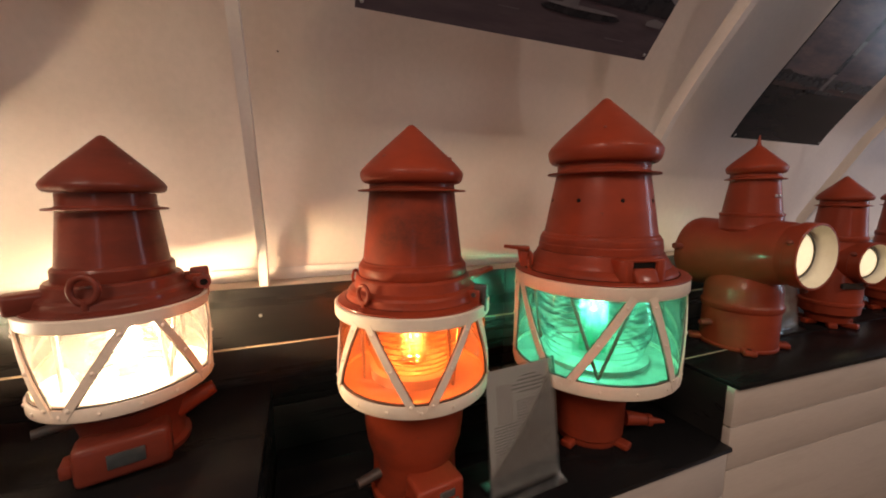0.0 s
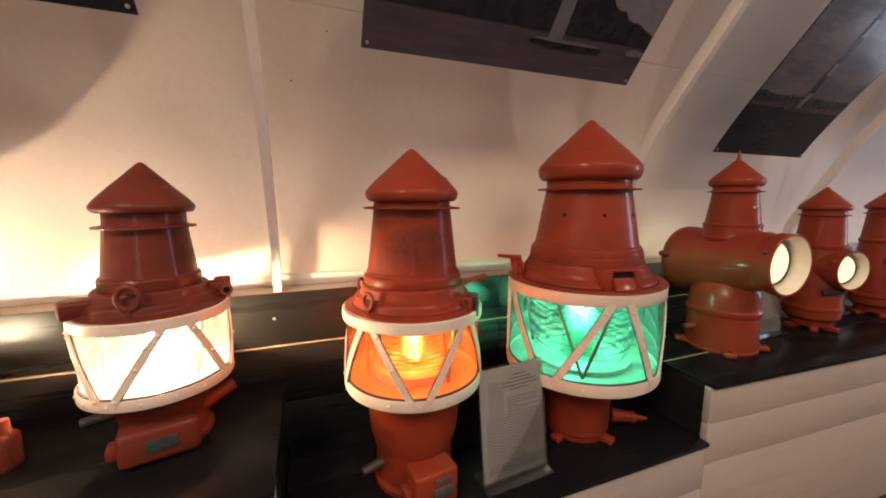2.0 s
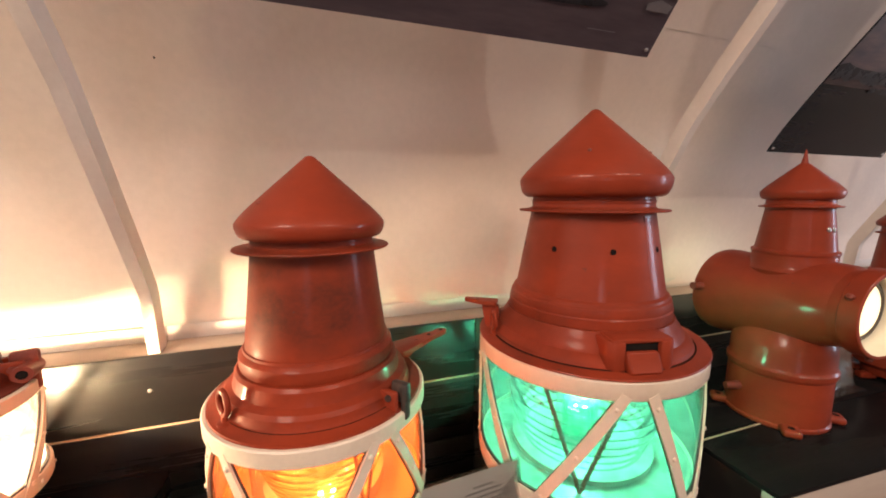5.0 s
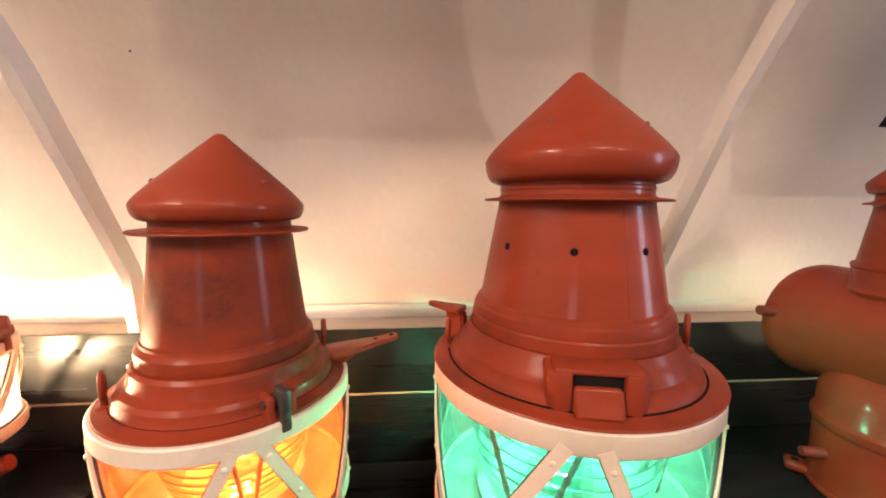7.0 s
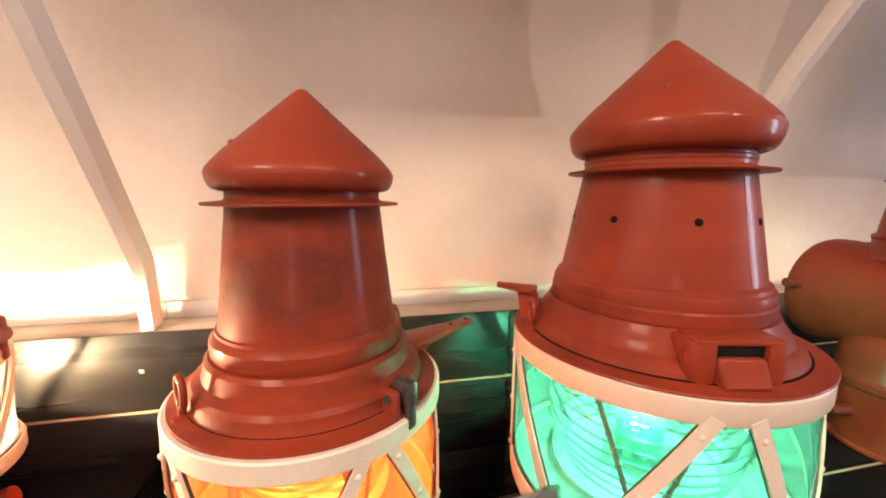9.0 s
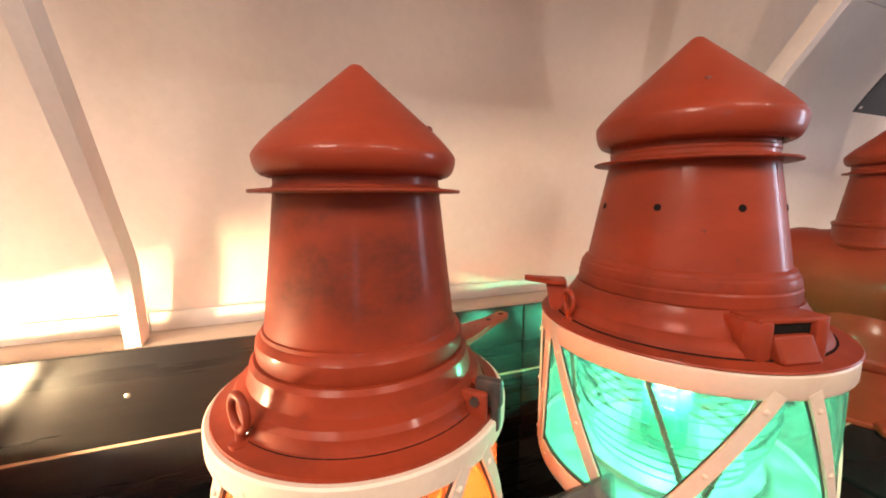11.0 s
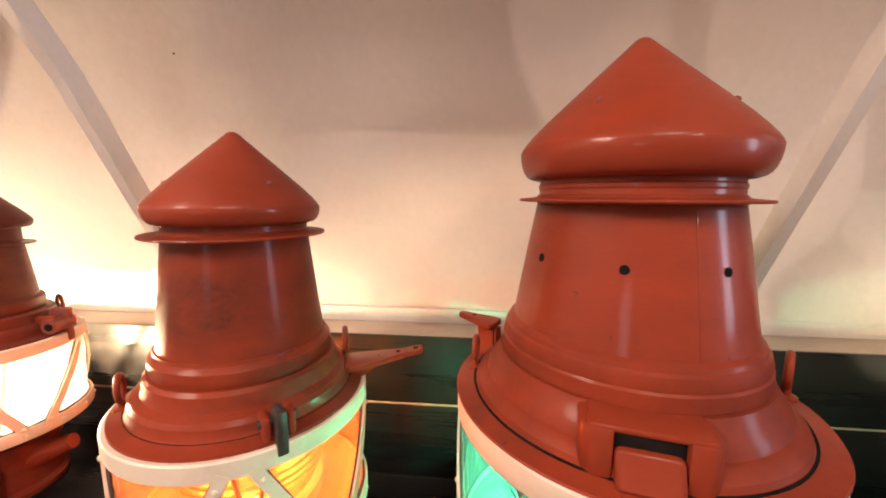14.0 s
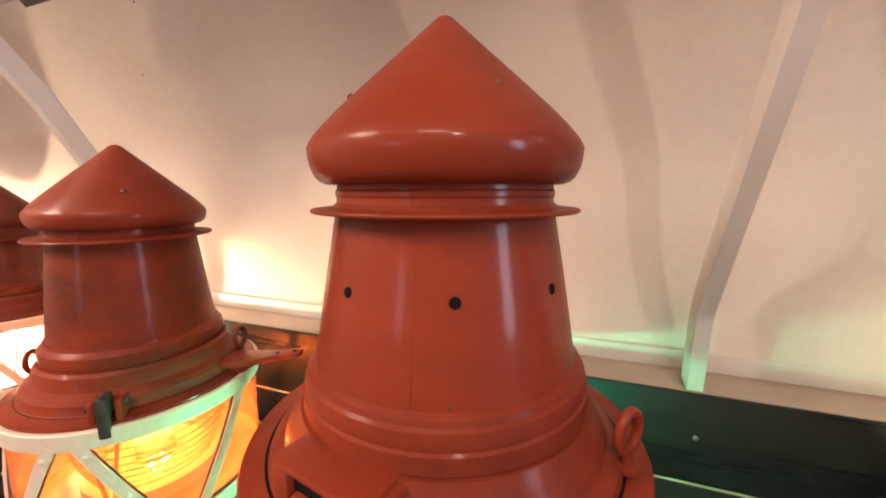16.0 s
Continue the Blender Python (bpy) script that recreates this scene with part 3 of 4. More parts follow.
def window(name, m, w, h):
    win = thing(name, (0, 0, 0), "white wooden window with clear panes", "window", kind="structure")
    win.matrix_basis = m
    for q in ((-w, -0.05, 0, -w + 0.06, 0.05, h), (w - 0.06, -0.05, 0, w, 0.05, h), (-w + 0.06, -0.05, 0, w - 0.06, 0.05, 0.06), (-w + 0.06, -0.05, h - 0.06, w - 0.06, 0.05, h), (-0.025, -0.04, 0.06, 0.025, 0.04, h - 0.06)):
        part("window_frame", box(*q, 0.004), RIB, win)
    part("pane", box(-w + 0.06, 0.056, 0.06, w - 0.06, 0.062, h - 0.06, 0), PANE, win, smooth=False).visible_shadow = False


for i, (c, w) in enumerate(OPEN):
    window("window_%d" % (i + 1), pose(c, -6.125, 1.05, 0, 0, 180), w, 1.37)
window("window_2", pose(5.075, -0.40, 1.05, 0, 0, 270), 0.40, 1.60)

# ribs of the arch, each a bent white timber
for x in RIB_X:
    rib = sheet(rounded(FRONT, 2, 0.012), x - 0.010, x + 0.012, RIB_DEPTH + 0.004)
    bmesh.ops.bevel(rib, geom=[e for e in rib.edges if e.calc_face_angle(0) > 1.0], offset=0.003, segments=2, affect="EDGES")
    tagged(mesh_object("arch_rib", rib, RIB, angle=30), "white painted bent timber rib of the sloping wall", "rib", "ribs of the wall", "structure")

# shelf on top of the black boards, and the batten that closes the foot of the wall panels
for a, b in zip(bays, bays[1:]):
    tagged(mesh_object("trim", box(a + 0.0005, 1.067, 1.302, b - 0.0005, 1.186, 1.3155, 0.002), SHELF), "narrow brown shelf along the foot of the wall", "trim", kind="structure")
    tagged(mesh_object("trim", box(a + 0.0005, 1.146, 1.316, b - 0.0005, 1.1485, 1.351, 0.001), RIB), "white batten along the foot of the wall panels", "trim", kind="structure")

# black boards behind the bench
dado = tagged(mesh_object("wall_dado", box(X0, 1.098, 0.02, X1, 1.186, 1.301, 0), BLACK, smooth=False), "glossy black boards behind the bench", "wall", kind="structure")
for z0, z1 in ((0.80, 0.978), (0.982, 1.154), (1.159, 1.3155)):
    for a, b in ((X0, 0.62), (0.622, 2.9), (2.902, X1)):
        part("board", box(a, 1.060, z0, b, 1.0665 if z1 > 1.2 else 1.097, z1, 0.003), BLACK, dado)
part("backing_board", box(X0, 1.067, 1.159, X1, 1.097, 1.3015, 0), BLACK, dado, smooth=False)
part("joint", box(X0, 1.0625, 1.153, X1, 1.072, 1.160, 0), SEAMLIGHT, dado, "pale open joint between two boards", smooth=False)
for x in (-1.34, -0.118, 1.114, 2.32):
    part("screw_head", dome((0, 0, 0), 0.0045, pose(x, 1.0602, 1.240, 90, 0, 0), flat=0.5), STEEL, dado)


# ---- the bench ----
def front_y(x):
    return 0.612 - 0.055 * max(0.0, x - 1.1)


def bench(name, x0, x1, z, label, boards, split=None):
    """One level of the display bench: a black top of two planks on a black box, with a white boarded front."""
    b = thing(name, (0, 0, 0), label, "bench")
    cuts = [0.0, 1.0] if split is None else [0.0, split, 1.0]
    for f0, f1 in zip(cuts, cuts[1:]):
        pts = []
        for x, f in ((x0, f0), (x1, f0), (x1, f1), (x0, f1)):
            y0 = front_y(x) - 0.012
            pts.append((x, y0 + (1.0585 - y0) * f))
        if f0 > 0:
            pts = [(x, y + 0.0035) if i < 2 else (x, y) for i, (x, y) in enumerate(pts)]
        part("top_plank", prism(pts, z - 0.013, z, bevel=0.002), BLACK_TOP, b, "glossy black painted plank")
    part("box", prism([(x0 + 0.002, front_y(x0) + 0.024), (x1 - 0.002, front_y(x1) + 0.024), (x1 - 0.002, 1.058), (x0 + 0.002, 1.058)], 0.40, z - 0.0135), BLACK, b, smooth=False)
    for z0, z1 in boards:
        pts = [(x0, front_y(x0)), (x1, front_y(x1)), (x1, front_y(x1) + 0.022), (x0, front_y(x0) + 0.022)]
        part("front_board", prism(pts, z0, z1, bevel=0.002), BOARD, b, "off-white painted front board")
    k = max(2, int((x1 - x0) / 0.8) + 1)
    for i in range(k):
        x = x0 + 0.05 + (x1 - x0 - 0.1) * i / (k - 1)
        part("leg", box(x - 0.025, front_y(x) + 0.03, 0.0, x + 0.025, front_y(x) + 0.08, 0.399, 0.003), RIB, b)
    return b


bench("display_bench", -2.5, -0.100, LOW, "raised black topped bench under the clear lantern", [(0.39, 0.766), (0.769, 0.900), (0.903, LOW - 0.0135)])
bench("display_bench", -0.098, 1.098, MID, "lower black topped bench with a white boarded front", [(0.39, 0.686), (0.689, MID - 0.0135)], 0.55)
bench("display_bench", 1.100, 4.9, HIGH, "raised black topped bench with a white boarded front", [(0.39, 0.766), (0.769, 0.900), (0.903, HIGH - 0.0135)], 0.42)
# Lit stretch of the plank joint, laid on as a thin pale strip.
tagged(mesh_object("bench_joint", box(1.106, 0.7755, HIGH + 0.0005, 1.34, 0.7800, HIGH + 0.0016, 0), SEAMLIGHT, smooth=False), "pale strip for the lit joint between two black bench planks", "joint", kind="structure")

# ---- posters on the ribs ----
SEA1 = paint("poster_dusk_sea", (0.064, 0.050, 0.060), (0.090, 0.070, 0.080), 0.30, 18, 60, (0.35, 0.7), 0.02, stretch=(0.4, 2, 3))
SEA2 = paint("poster_night_sea", (0.007, 0.013, 0.018), (0.024, 0.018, 0.024), 0.16, 12, 60, (0.35, 0.7), 0.02, stretch=(0.5, 2, 3))
SKY1 = paint("poster_dusk_sky", (0.16, 0.15, 0.17), (0.24, 0.22, 0.24), 0.30, 6, 40, (0.35, 0.7), 0.02)
SKY2 = paint("poster_cloud_sky", (0.085, 0.080, 0.105), (0.17, 0.135, 0.14), 0.16, 9, 30, (0.35, 0.65), 0.02, stretch=(0.7, 2, 3))
LAND = paint("poster_land", (0.018, 0.018, 0.022), (0.030, 0.028, 0.032), 0.25, 30, 90, (0.35, 0.7), 0.02)
SHORE = paint("poster_shore", (0.085, 0.060, 0.062), (0.045, 0.033, 0.035), 0.2, 40, 90, (0.35, 0.7), 0.02, stretch=(0.5, 2, 3))
PALE = paint("poster_pale", (0.17, 0.16, 0.17), (0.10, 0.09, 0.10), 0.25, 30, 90, (0.35, 0.7), 0.02)
for mt in (SEA1, SEA2, SKY1, SKY2, LAND, SHORE, PALE):
    mt.node_tree.nodes["Principled BSDF"].inputs["Specular IOR Level"].default_value = 0.12
POSTER_LINE = rounded(offset_profile(FRONT, -0.004), 4, 0.05)


def along(v, lift):
    """The place on the poster's line v metres up the slope from the height 1.91."""
    y, z, lift_line = 0, 0, offset_profile(FRONT, -0.004 - lift)
    z = 1.91 + 0.790 * v
    return between(lift_line, z), z


def poster(label, x0, x1, v0, v1, base, prints):
    """A print on thin board pinned across the wall; its picture areas are thin layers on it."""
    zs = along(v0, 0)[1], along(v1, 0)[1]
    p = mesh_object("poster", sheet(cut(POSTER_LINE, *zs), x0, x1, 0.0025), base, angle=60)
    tagged(p, label, "poster", "posters on the wall")
    for i, (name, mat, outline) in enumerate(prints):
        bm = bmesh.new()
        lift = 0.0006 + 0.0004 * i
        bm.faces.new([bm.verts.new((x, v, 0)) for x, v in outline])
        for bend in (-0.130, -0.003, 0.2415, 0.8094):
            bmesh.ops.bisect_plane(bm, geom=bm.verts[:] + bm.edges[:] + bm.faces[:], plane_co=(0, bend, 0), plane_no=(0, 1, 0))
        for vert in bm.verts:
            vert.co = (vert.co.x, *along(vert.co.y, lift))
        part(name, bm, mat, p, smooth=False)
    for x in (x0 + 0.012, x1 - 0.012):
        y, z = along(v0 + 0.012, 0.001)
        part("pin", dome((0, 0, 0), 0.004, pose(x, y, z, 130, 0, 0), flat=0.7), STEEL, p)
    return p


def strip(x0, x1, v0, v1):
    return [(x0, v0), (x1, v0), (x1, v1), (x0, v1)]


def ragged(x0, x1, v0, v1, n, wob, seed):
    rnd = random.Random(seed)
    top = [(x1 + (x0 - x1) * i / n, v1 + rnd.uniform(-wob, wob)) for i in range(n + 1)]
    return [(x0, v0), (x1, v0)] + top


def wooded(x0, x1, low, up, end, n, wob, seed):
    """A wooded bank: level over its first half, then sloping down to a lower end."""
    rnd = random.Random(seed)
    top = []
    for i in range(n + 1):
        f = 1 - i / n
        top.append((x0 + (x1 - x0) * f, up + (end - up) * max(0.0, (f - 0.55) / 0.45) ** 0.8 + rnd.uniform(-wob, wob)))
    return [(x0, low), (x1, low)] + top


def oval(cx, cv, rx, rv, n=24):
    return [(cx + rx * math.cos(2 * math.pi * i / n), cv + rv * math.sin(2 * math.pi * i / n)) for i in range(n)]


poster("large dusk photograph of a sea mark, pinned to the wall", 0.107, 0.862, 0.0, 0.95, SEA1,
       [("sky", SKY1, strip(0.109, 0.860, 0.105, 0.948)), ("shore", LAND, wooded(0.109, 0.860, 0.095, 0.245, 0.128, 44, 0.006, 3)),
        ("platform", LAND, oval(0.611, 0.070, 0.112, 0.010)), ("tower", PALE, [(0.550, 0.074), (0.592, 0.074), (0.582, 0.5), (0.556, 0.5)]), ("platform_edge", PALE, oval(0.611, 0.078, 0.100, 0.004)),
        ("boat", PALE, [(0.802, 0.072), (0.852, 0.072), (0.856, 0.084), (0.825, 0.090), (0.800, 0.082)]), ("ripple", PALE, strip(0.70, 0.76, 0.030, 0.0315)), ("ripple", PALE, strip(0.40, 0.45, 0.050, 0.0512))])
poster("large night photograph of a channel mast, pinned to the wall", 1.412, 1.955, -0.190, 0.95, SEA2,
       [("sky", SKY2, strip(1.414, 1.953, 0.042, 0.948)), ("land", LAND, ragged(1.414, 1.953, 0.010, 0.046, 20, 0.006, 8)), ("shore", SHORE, ragged(1.414, 1.953, 0.000, 0.014, 24, 0.006, 5)),
        ("mast", LAND, strip(1.666, 1.692, 0.05, 0.94)), ("mast_foot", PALE, strip(1.668, 1.690, 0.006, 0.06)), ("band", PALE, strip(1.667, 1.691, 0.12, 0.16)), ("band", PALE, strip(1.667, 1.691, 0.24, 0.29)),
        ("platform", LAND, strip(1.60, 1.76, -0.008, 0.004))])
poster("large dark photograph pinned to the wall", -1.050, -0.287, 0.0, 0.95, SEA2, [("sky", SKY1, strip(-1.048, -0.289, 0.30, 0.948))])
poster("large dark photograph pinned to the wall", 2.640, 3.190, -0.02, 0.95, SEA2, [("sky", SKY2, strip(2.642, 3.188, 0.25, 0.948))])

# ---- lanterns with drums ----
orange = dict(lamp=0.50, R=0.171, drum_low=0.286, drum_top=0.474, band=0.026, bar=0.015, bars=[(258.3 + 80 * i + 4 * k, 258.3 + 80 * i + 35 * k) for i in (-2, -1, 0, 1) for k in (-1, 1)], clamp=300, screw=212, screw_at=(0.0838, 0.782), belly=0.002,
    base=[(0, 0), (0.104, 0), (0.106, 0.004), (0.106, 0.016), (0.100, 0.024), (0.099, 0.10), (0.104, 0.112), (0.112, 0.140), (0.117, 0.185), (0.119, 0.232), (0.126, 0.248), (0.148, 0.261), (0, 0.2615)],
    lid=[(0.120, 0.468), (0.166, 0.469), (0.1685, 0.474), (0.168, 0.478), (0.152, 0.482), (0.149, 0.484), (0.147, 0.488), (0.146, 0.496), (0.142, 0.502), (0.136, 0.505), (0.132, 0.507), (0.130, 0.513), (0.128, 0.526), (0.124, 0.531), (0.09, 0.532)],
    collar=[(0.112, 0.529), (0.119, 0.530), (0.1205, 0.533), (0.1215, 0.543), (0.1205, 0.551), (0.117, 0.556), (0.1145, 0.558), (0.1135, 0.562), (0.105, 0.563)],
    neck=[(0.108, 0.560), (0.1115, 0.561), (0.1105, 0.568), (0.102, 0.640), (0.0945, 0.708), (0.0935, 0.716), (0.093, 0.740), (0.05, 0.741)],
    disc=thin_disc(0.119, 0.092, 0.713), cap=cone_cap(0.101, 0.728, 0.113, 0.750, 0.855), neck_mat=RED_WORN, lid_mat=RED_WORN)
L_ORANGE = drum_lantern("buoy_lantern", (0.226, 0.809, MID), "red painted buoy lantern with lit orange glass drum", orange, (GLASS_ORANGE, LENS_ORANGE, BULB_DIM, TUBE_ORANGE), 0)
eye_bolt(L_ORANGE, 214, 0.154, 0.478, 0.0140, 90)
# Thin near-black ring that draws the groove beside the first lid step.
part("groove_ring", lathe([(0.145, 0.4795), (0.1512, 0.4798), (0.1516, 0.4828), (0.145, 0.4835)], 72), HOLE, L_ORANGE, "dark ring along the groove of the lid")
eye_bolt(L_ORANGE, 37, 0.150, 0.484, 0.0155, 70, mat=RED_DARK)
eye_bolt(L_ORANGE, 140, 0.152, 0.480, 0.0125, 90)
hinge_arm(L_ORANGE, 21, 0.160, 0.478, 0.112, -2, 3, 0.012, 1.25, 0.012)
clasp(L_ORANGE, 314, 0.160, 0.476)
bm = box(-0.062, -0.150, 0.008, 0.050, -0.080, 0.100, 0.010, None, pose(0, 0, 0, 0, 0, 8), 3)
box(-0.080, -0.130, 0.030, -0.060, -0.095, 0.060, 0.004, bm, pose(0, 0, 0, 0, 0, 8))
jb = part("junction_box", bm, RED, L_ORANGE, "red cast junction box with rating plates")
part("rating_plate", box(-0.018, -0.1535, 0.032, 0.034, -0.149, 0.060, 0.001, None, pose(0, 0, 0, 0, 0, 8)), PLATE, jb)
part("rating_plate", box(-0.012, -0.1530, 0.068, 0.024, -0.149, 0.084, 0.001, None, pose(0, 0, 0, 0, 0, 8)), PLATE, jb)
part("cable_gland", rod((-0.09, -0.03, 0.075), (-0.145, -0.045, 0.070), 0.012, 0.010), IRON, L_ORANGE)

green = dict(lamp=0.61, R=0.223, drum_low=0.238, drum_top=0.496, band=0.033, bar=0.019, bars=[(203, 169), (211, 247.5), (284, 258.5), (292, 322), (382, 330), (30, 80), (98, 86), (106, 134), (150, 142), (156, 162)], teeth=True, clamp=232, lean=29, screw=226, screws=4, screw_at=(0.1020, 0.872), belly=0.004, lens=0.70, relief=0.034, lens_foot=0.010, seat=DRUM_GREY, floor=DRUM_GREY, lid_mat=RED_LID,
    base=[(0, 0), (0.090, 0), (0.092, 0.004), (0.092, 0.016), (0.098, 0.024), (0.100, 0.120), (0.106, 0.138), (0.116, 0.160), (0.150, 0.186), (0.195, 0.204), (0, 0.2045)],
    lid=[(0.15, 0.4965), (0.226, 0.4968), (0.2285, 0.4985), (0.227, 0.501), (0.204, 0.503), (0.200, 0.505), (0.198, 0.511), (0.190, 0.520), (0.184, 0.523), (0.181, 0.531), (0.175, 0.540), (0.170, 0.547), (0.166, 0.556), (0.13, 0.557)],
    collar=[(0.150, 0.553), (0.161, 0.554), (0.1625, 0.558), (0.1620, 0.574), (0.160, 0.577), (0.1605, 0.582), (0.158, 0.592), (0.155, 0.595), (0.1535, 0.600), (0.148, 0.604), (0.14, 0.605)],
    neck=[(0.145, 0.601), (0.1475, 0.604), (0.1465, 0.610), (0.133, 0.690), (0.1215, 0.754), (0.1205, 0.760), (0.119, 0.764), (0.1185, 0.776), (0.1195, 0.778), (0.1195, 0.782), (0.118, 0.784), (0.117, 0.800), (0.06, 0.801)],
    disc=thin_disc(0.1455, 0.119, 0.7625), cap=cone_cap(0.130, 0.789, 0.1455, 0.824, 0.964, 0.014))
L_GREEN = drum_lantern("buoy_lantern", (0.775, 0.817, MID), "large red painted buoy lantern with lit green glass drum", green, (GLASS_GREEN, LENS_GREEN, BULB_DIM, TUBE_GREEN), 0)
eye_bolt(L_GREEN, 352.7, 0.202, 0.508, 0.0172, 60)
part("groove_ring", lathe([(0.195, 0.5030), (0.2036, 0.5031), (0.2039, 0.5044), (0.195, 0.5050)], 72), HOLE, L_GREEN, "dark ring along the groove of the lid")
eye_bolt(L_GREEN, 170, 0.205, 0.500, 0.0145, 90)
hinge_arm(L_GREEN, 152, 0.203, 0.500, 0.060, -4, 1, 0.050, 0.9, 0.004)
socket_lug(L_GREEN, 257.7, 0.184, 0.524, 1.16)
for i in range(8):
    a = 203 + 45 * i
    # Near-black disc painted as the shaded vent; the chimney is not pierced.
    part("vent_hole", lathe([(0, 0.0004), (0.0052, 0.0004), (0.0054, -0.002)], 16, None, outward(a, 0.1330, 0.692, 9.7)), HOLE, L_GREEN)
part("seam", box(-0.0020, -0.0006, 0.0, 0.0004, 0.0008, 0.150, 0.0002, None, pose(0, 0, 0.606, 0, 0, 278) @ pose(0.1470, 0, 0) @ pose(0, 0, 0, 0, -9.7, 0)), RED, L_GREEN)
for a, l in ((200, 0.05), (290, 0.05), (20, 0.05), (110, 0.05)):
    bm = box(0.080, -0.016, 0.0, 0.125, 0.016, 0.018, 0.005, None, pose(0, 0, 0, 0, 0, a), 3)
    part("foot", bm, RED, L_GREEN)
bm = rod((0.085, -0.06, 0.055), (0.140, -0.088, 0.052), 0.022, 0.015)
rod((0.138, -0.087, 0.052), (0.150, -0.093, 0.0515), 0.018, 0.017, bm)
rod((0.148, -0.092, 0.0515), (0.182, -0.109, 0.049), 0.011, 0.005, bm)
part("cable_gland", bm, RED, L_GREEN)

S = 0.79
white = dict(lamp=0.45, floor=DRUM_GREY, seat=DRUM_GREY, lens_foot=-0.003, R=0.136, drum_low=0.145, drum_top=0.303, band=0.022, bar=0.013, bars=[(244, 212), (252, 291.5), (343, 308.5), (351, 390), (80, 42), (88, 122), (166, 132), (174, 203)], clamp=330, screw=330, screw_at=(0.0525, 0.551), belly=0.003,
    base=[(0, 0), (0.088, 0), (0.090, 0.004), (0.090, 0.012), (0.082, 0.018), (0.080, 0.06), (0.086, 0.085), (0.094, 0.108), (0.115, 0.121), (0, 0.1215)],
    lid=[(S * r, 0.303 + S * (z - 0.474)) for r, z in orange["lid"]],
    collar=[(0.080, 0.345), (0.088, 0.346), (0.0895, 0.350), (0.0895, 0.368), (0.087, 0.372), (0.083, 0.374), (0.078, 0.375)],
    neck=[(0.080, 0.372), (0.0830, 0.374), (0.071, 0.478), (0.0705, 0.500), (0.04, 0.501)],
    disc=thin_disc(0.0885, 0.070, 0.472), cap=cone_cap(0.080, 0.501, 0.0885, 0.514, 0.603, 0.009), neck_mat=RED_BACKLIT, lid_mat=RED_BACKLIT, cap_mat=RED_BACKLIT)
L_WHITE = drum_lantern("buoy_lantern", (-0.335, 0.868, LOW), "dark red buoy lantern with brightly lit clear glass drum", white, (GLASS_WHITE, LENS_WHITE, BULB, TUBE_WHITE), 0)
eye_bolt(L_WHITE, 268, 0.114, 0.304, 0.0180, 90, mat=RED_BACKLIT)
eye_bolt(L_WHITE, 70, 0.112, 0.308, 0.0125, 90, mat=RED_DARK)
clasp(L_WHITE, 18, 0.124, 0.304, RED_DARK, 1.35)
part("hinge_block", box(0.088, -0.021, 0.303, 0.148, 0.021, 0.338, 0.008, None, pose(0, 0, 0, 0, 0, 209), 3), RED_BACKLIT, L_WHITE)
knuckle = part("knuckle", rod(pose(0, 0, 0.322, 0, 0, 12) @ Vector((0.134, -0.022, 0)), pose(0, 0, 0.322, 0, 0, 12) @ Vector((0.134, 0.022, 0)), 0.013, 0.013), RED_DARK, L_WHITE, "dark hinge knuckle")
part("knuckle_bore", rod(pose(0, 0, 0.322, 0, 0, 12) @ Vector((0.134, -0.0226, 0)), pose(0, 0, 0.322, 0, 0, 12) @ Vector((0.134, -0.0215, 0)), 0.007, 0.007), HOLE, knuckle)
part("clasp_arm", box(0.080, -0.009, 0.318, 0.136, 0.009, 0.334, 0.005, None, pose(0, 0, 0, 0, 0, 12), 3), RED_BACKLIT, L_WHITE)
bm = box(-0.075, -0.118, 0.010, 0.060, -0.060, 0.082, 0.012, None, pose(0, 0, 0, 0, 0, 14), 3)
box(-0.092, -0.105, 0.030, -0.070, -0.065, 0.055, 0.005, bm, pose(0, 0, 0, 0, 0, 14))
wb = part("junction_box", bm, RED_BACKLIT, L_WHITE, "red cast junction box with a dark plate")
part("rating_plate", box(-0.030, -0.1205, 0.034, 0.022, -0.117, 0.060, 0.001, None, pose(0, 0, 0, 0, 0, 14)), DARK_PLATE, wb)
part("cable_gland", rod((0.07, 0.0, 0.065), (0.135, 0.02, 0.09), 0.022, 0.014), RED, L_WHITE)
part("cable_gland", rod((-0.08, -0.03, 0.085), (-0.128, -0.05, 0.083), 0.011, 0.009), IRON, L_WHITE)

for L, g, w in ((L_WHITE, white, WHITE_W), (L_ORANGE, orange, ORANGE_W), (L_GREEN, green, GREEN_W)):
    p = L.matrix_basis.translation
    z = g["drum_low"] + g.get("lamp", 0.5) * (g["drum_top"] - g["drum_low"])
    lamp("lantern_light", "POINT", pose(p.x, p.y, p.z + z), w, (1.0, 0.92, 0.82) if L is L_GREEN else WARM, 0.018 if L is L_WHITE else 0.012)


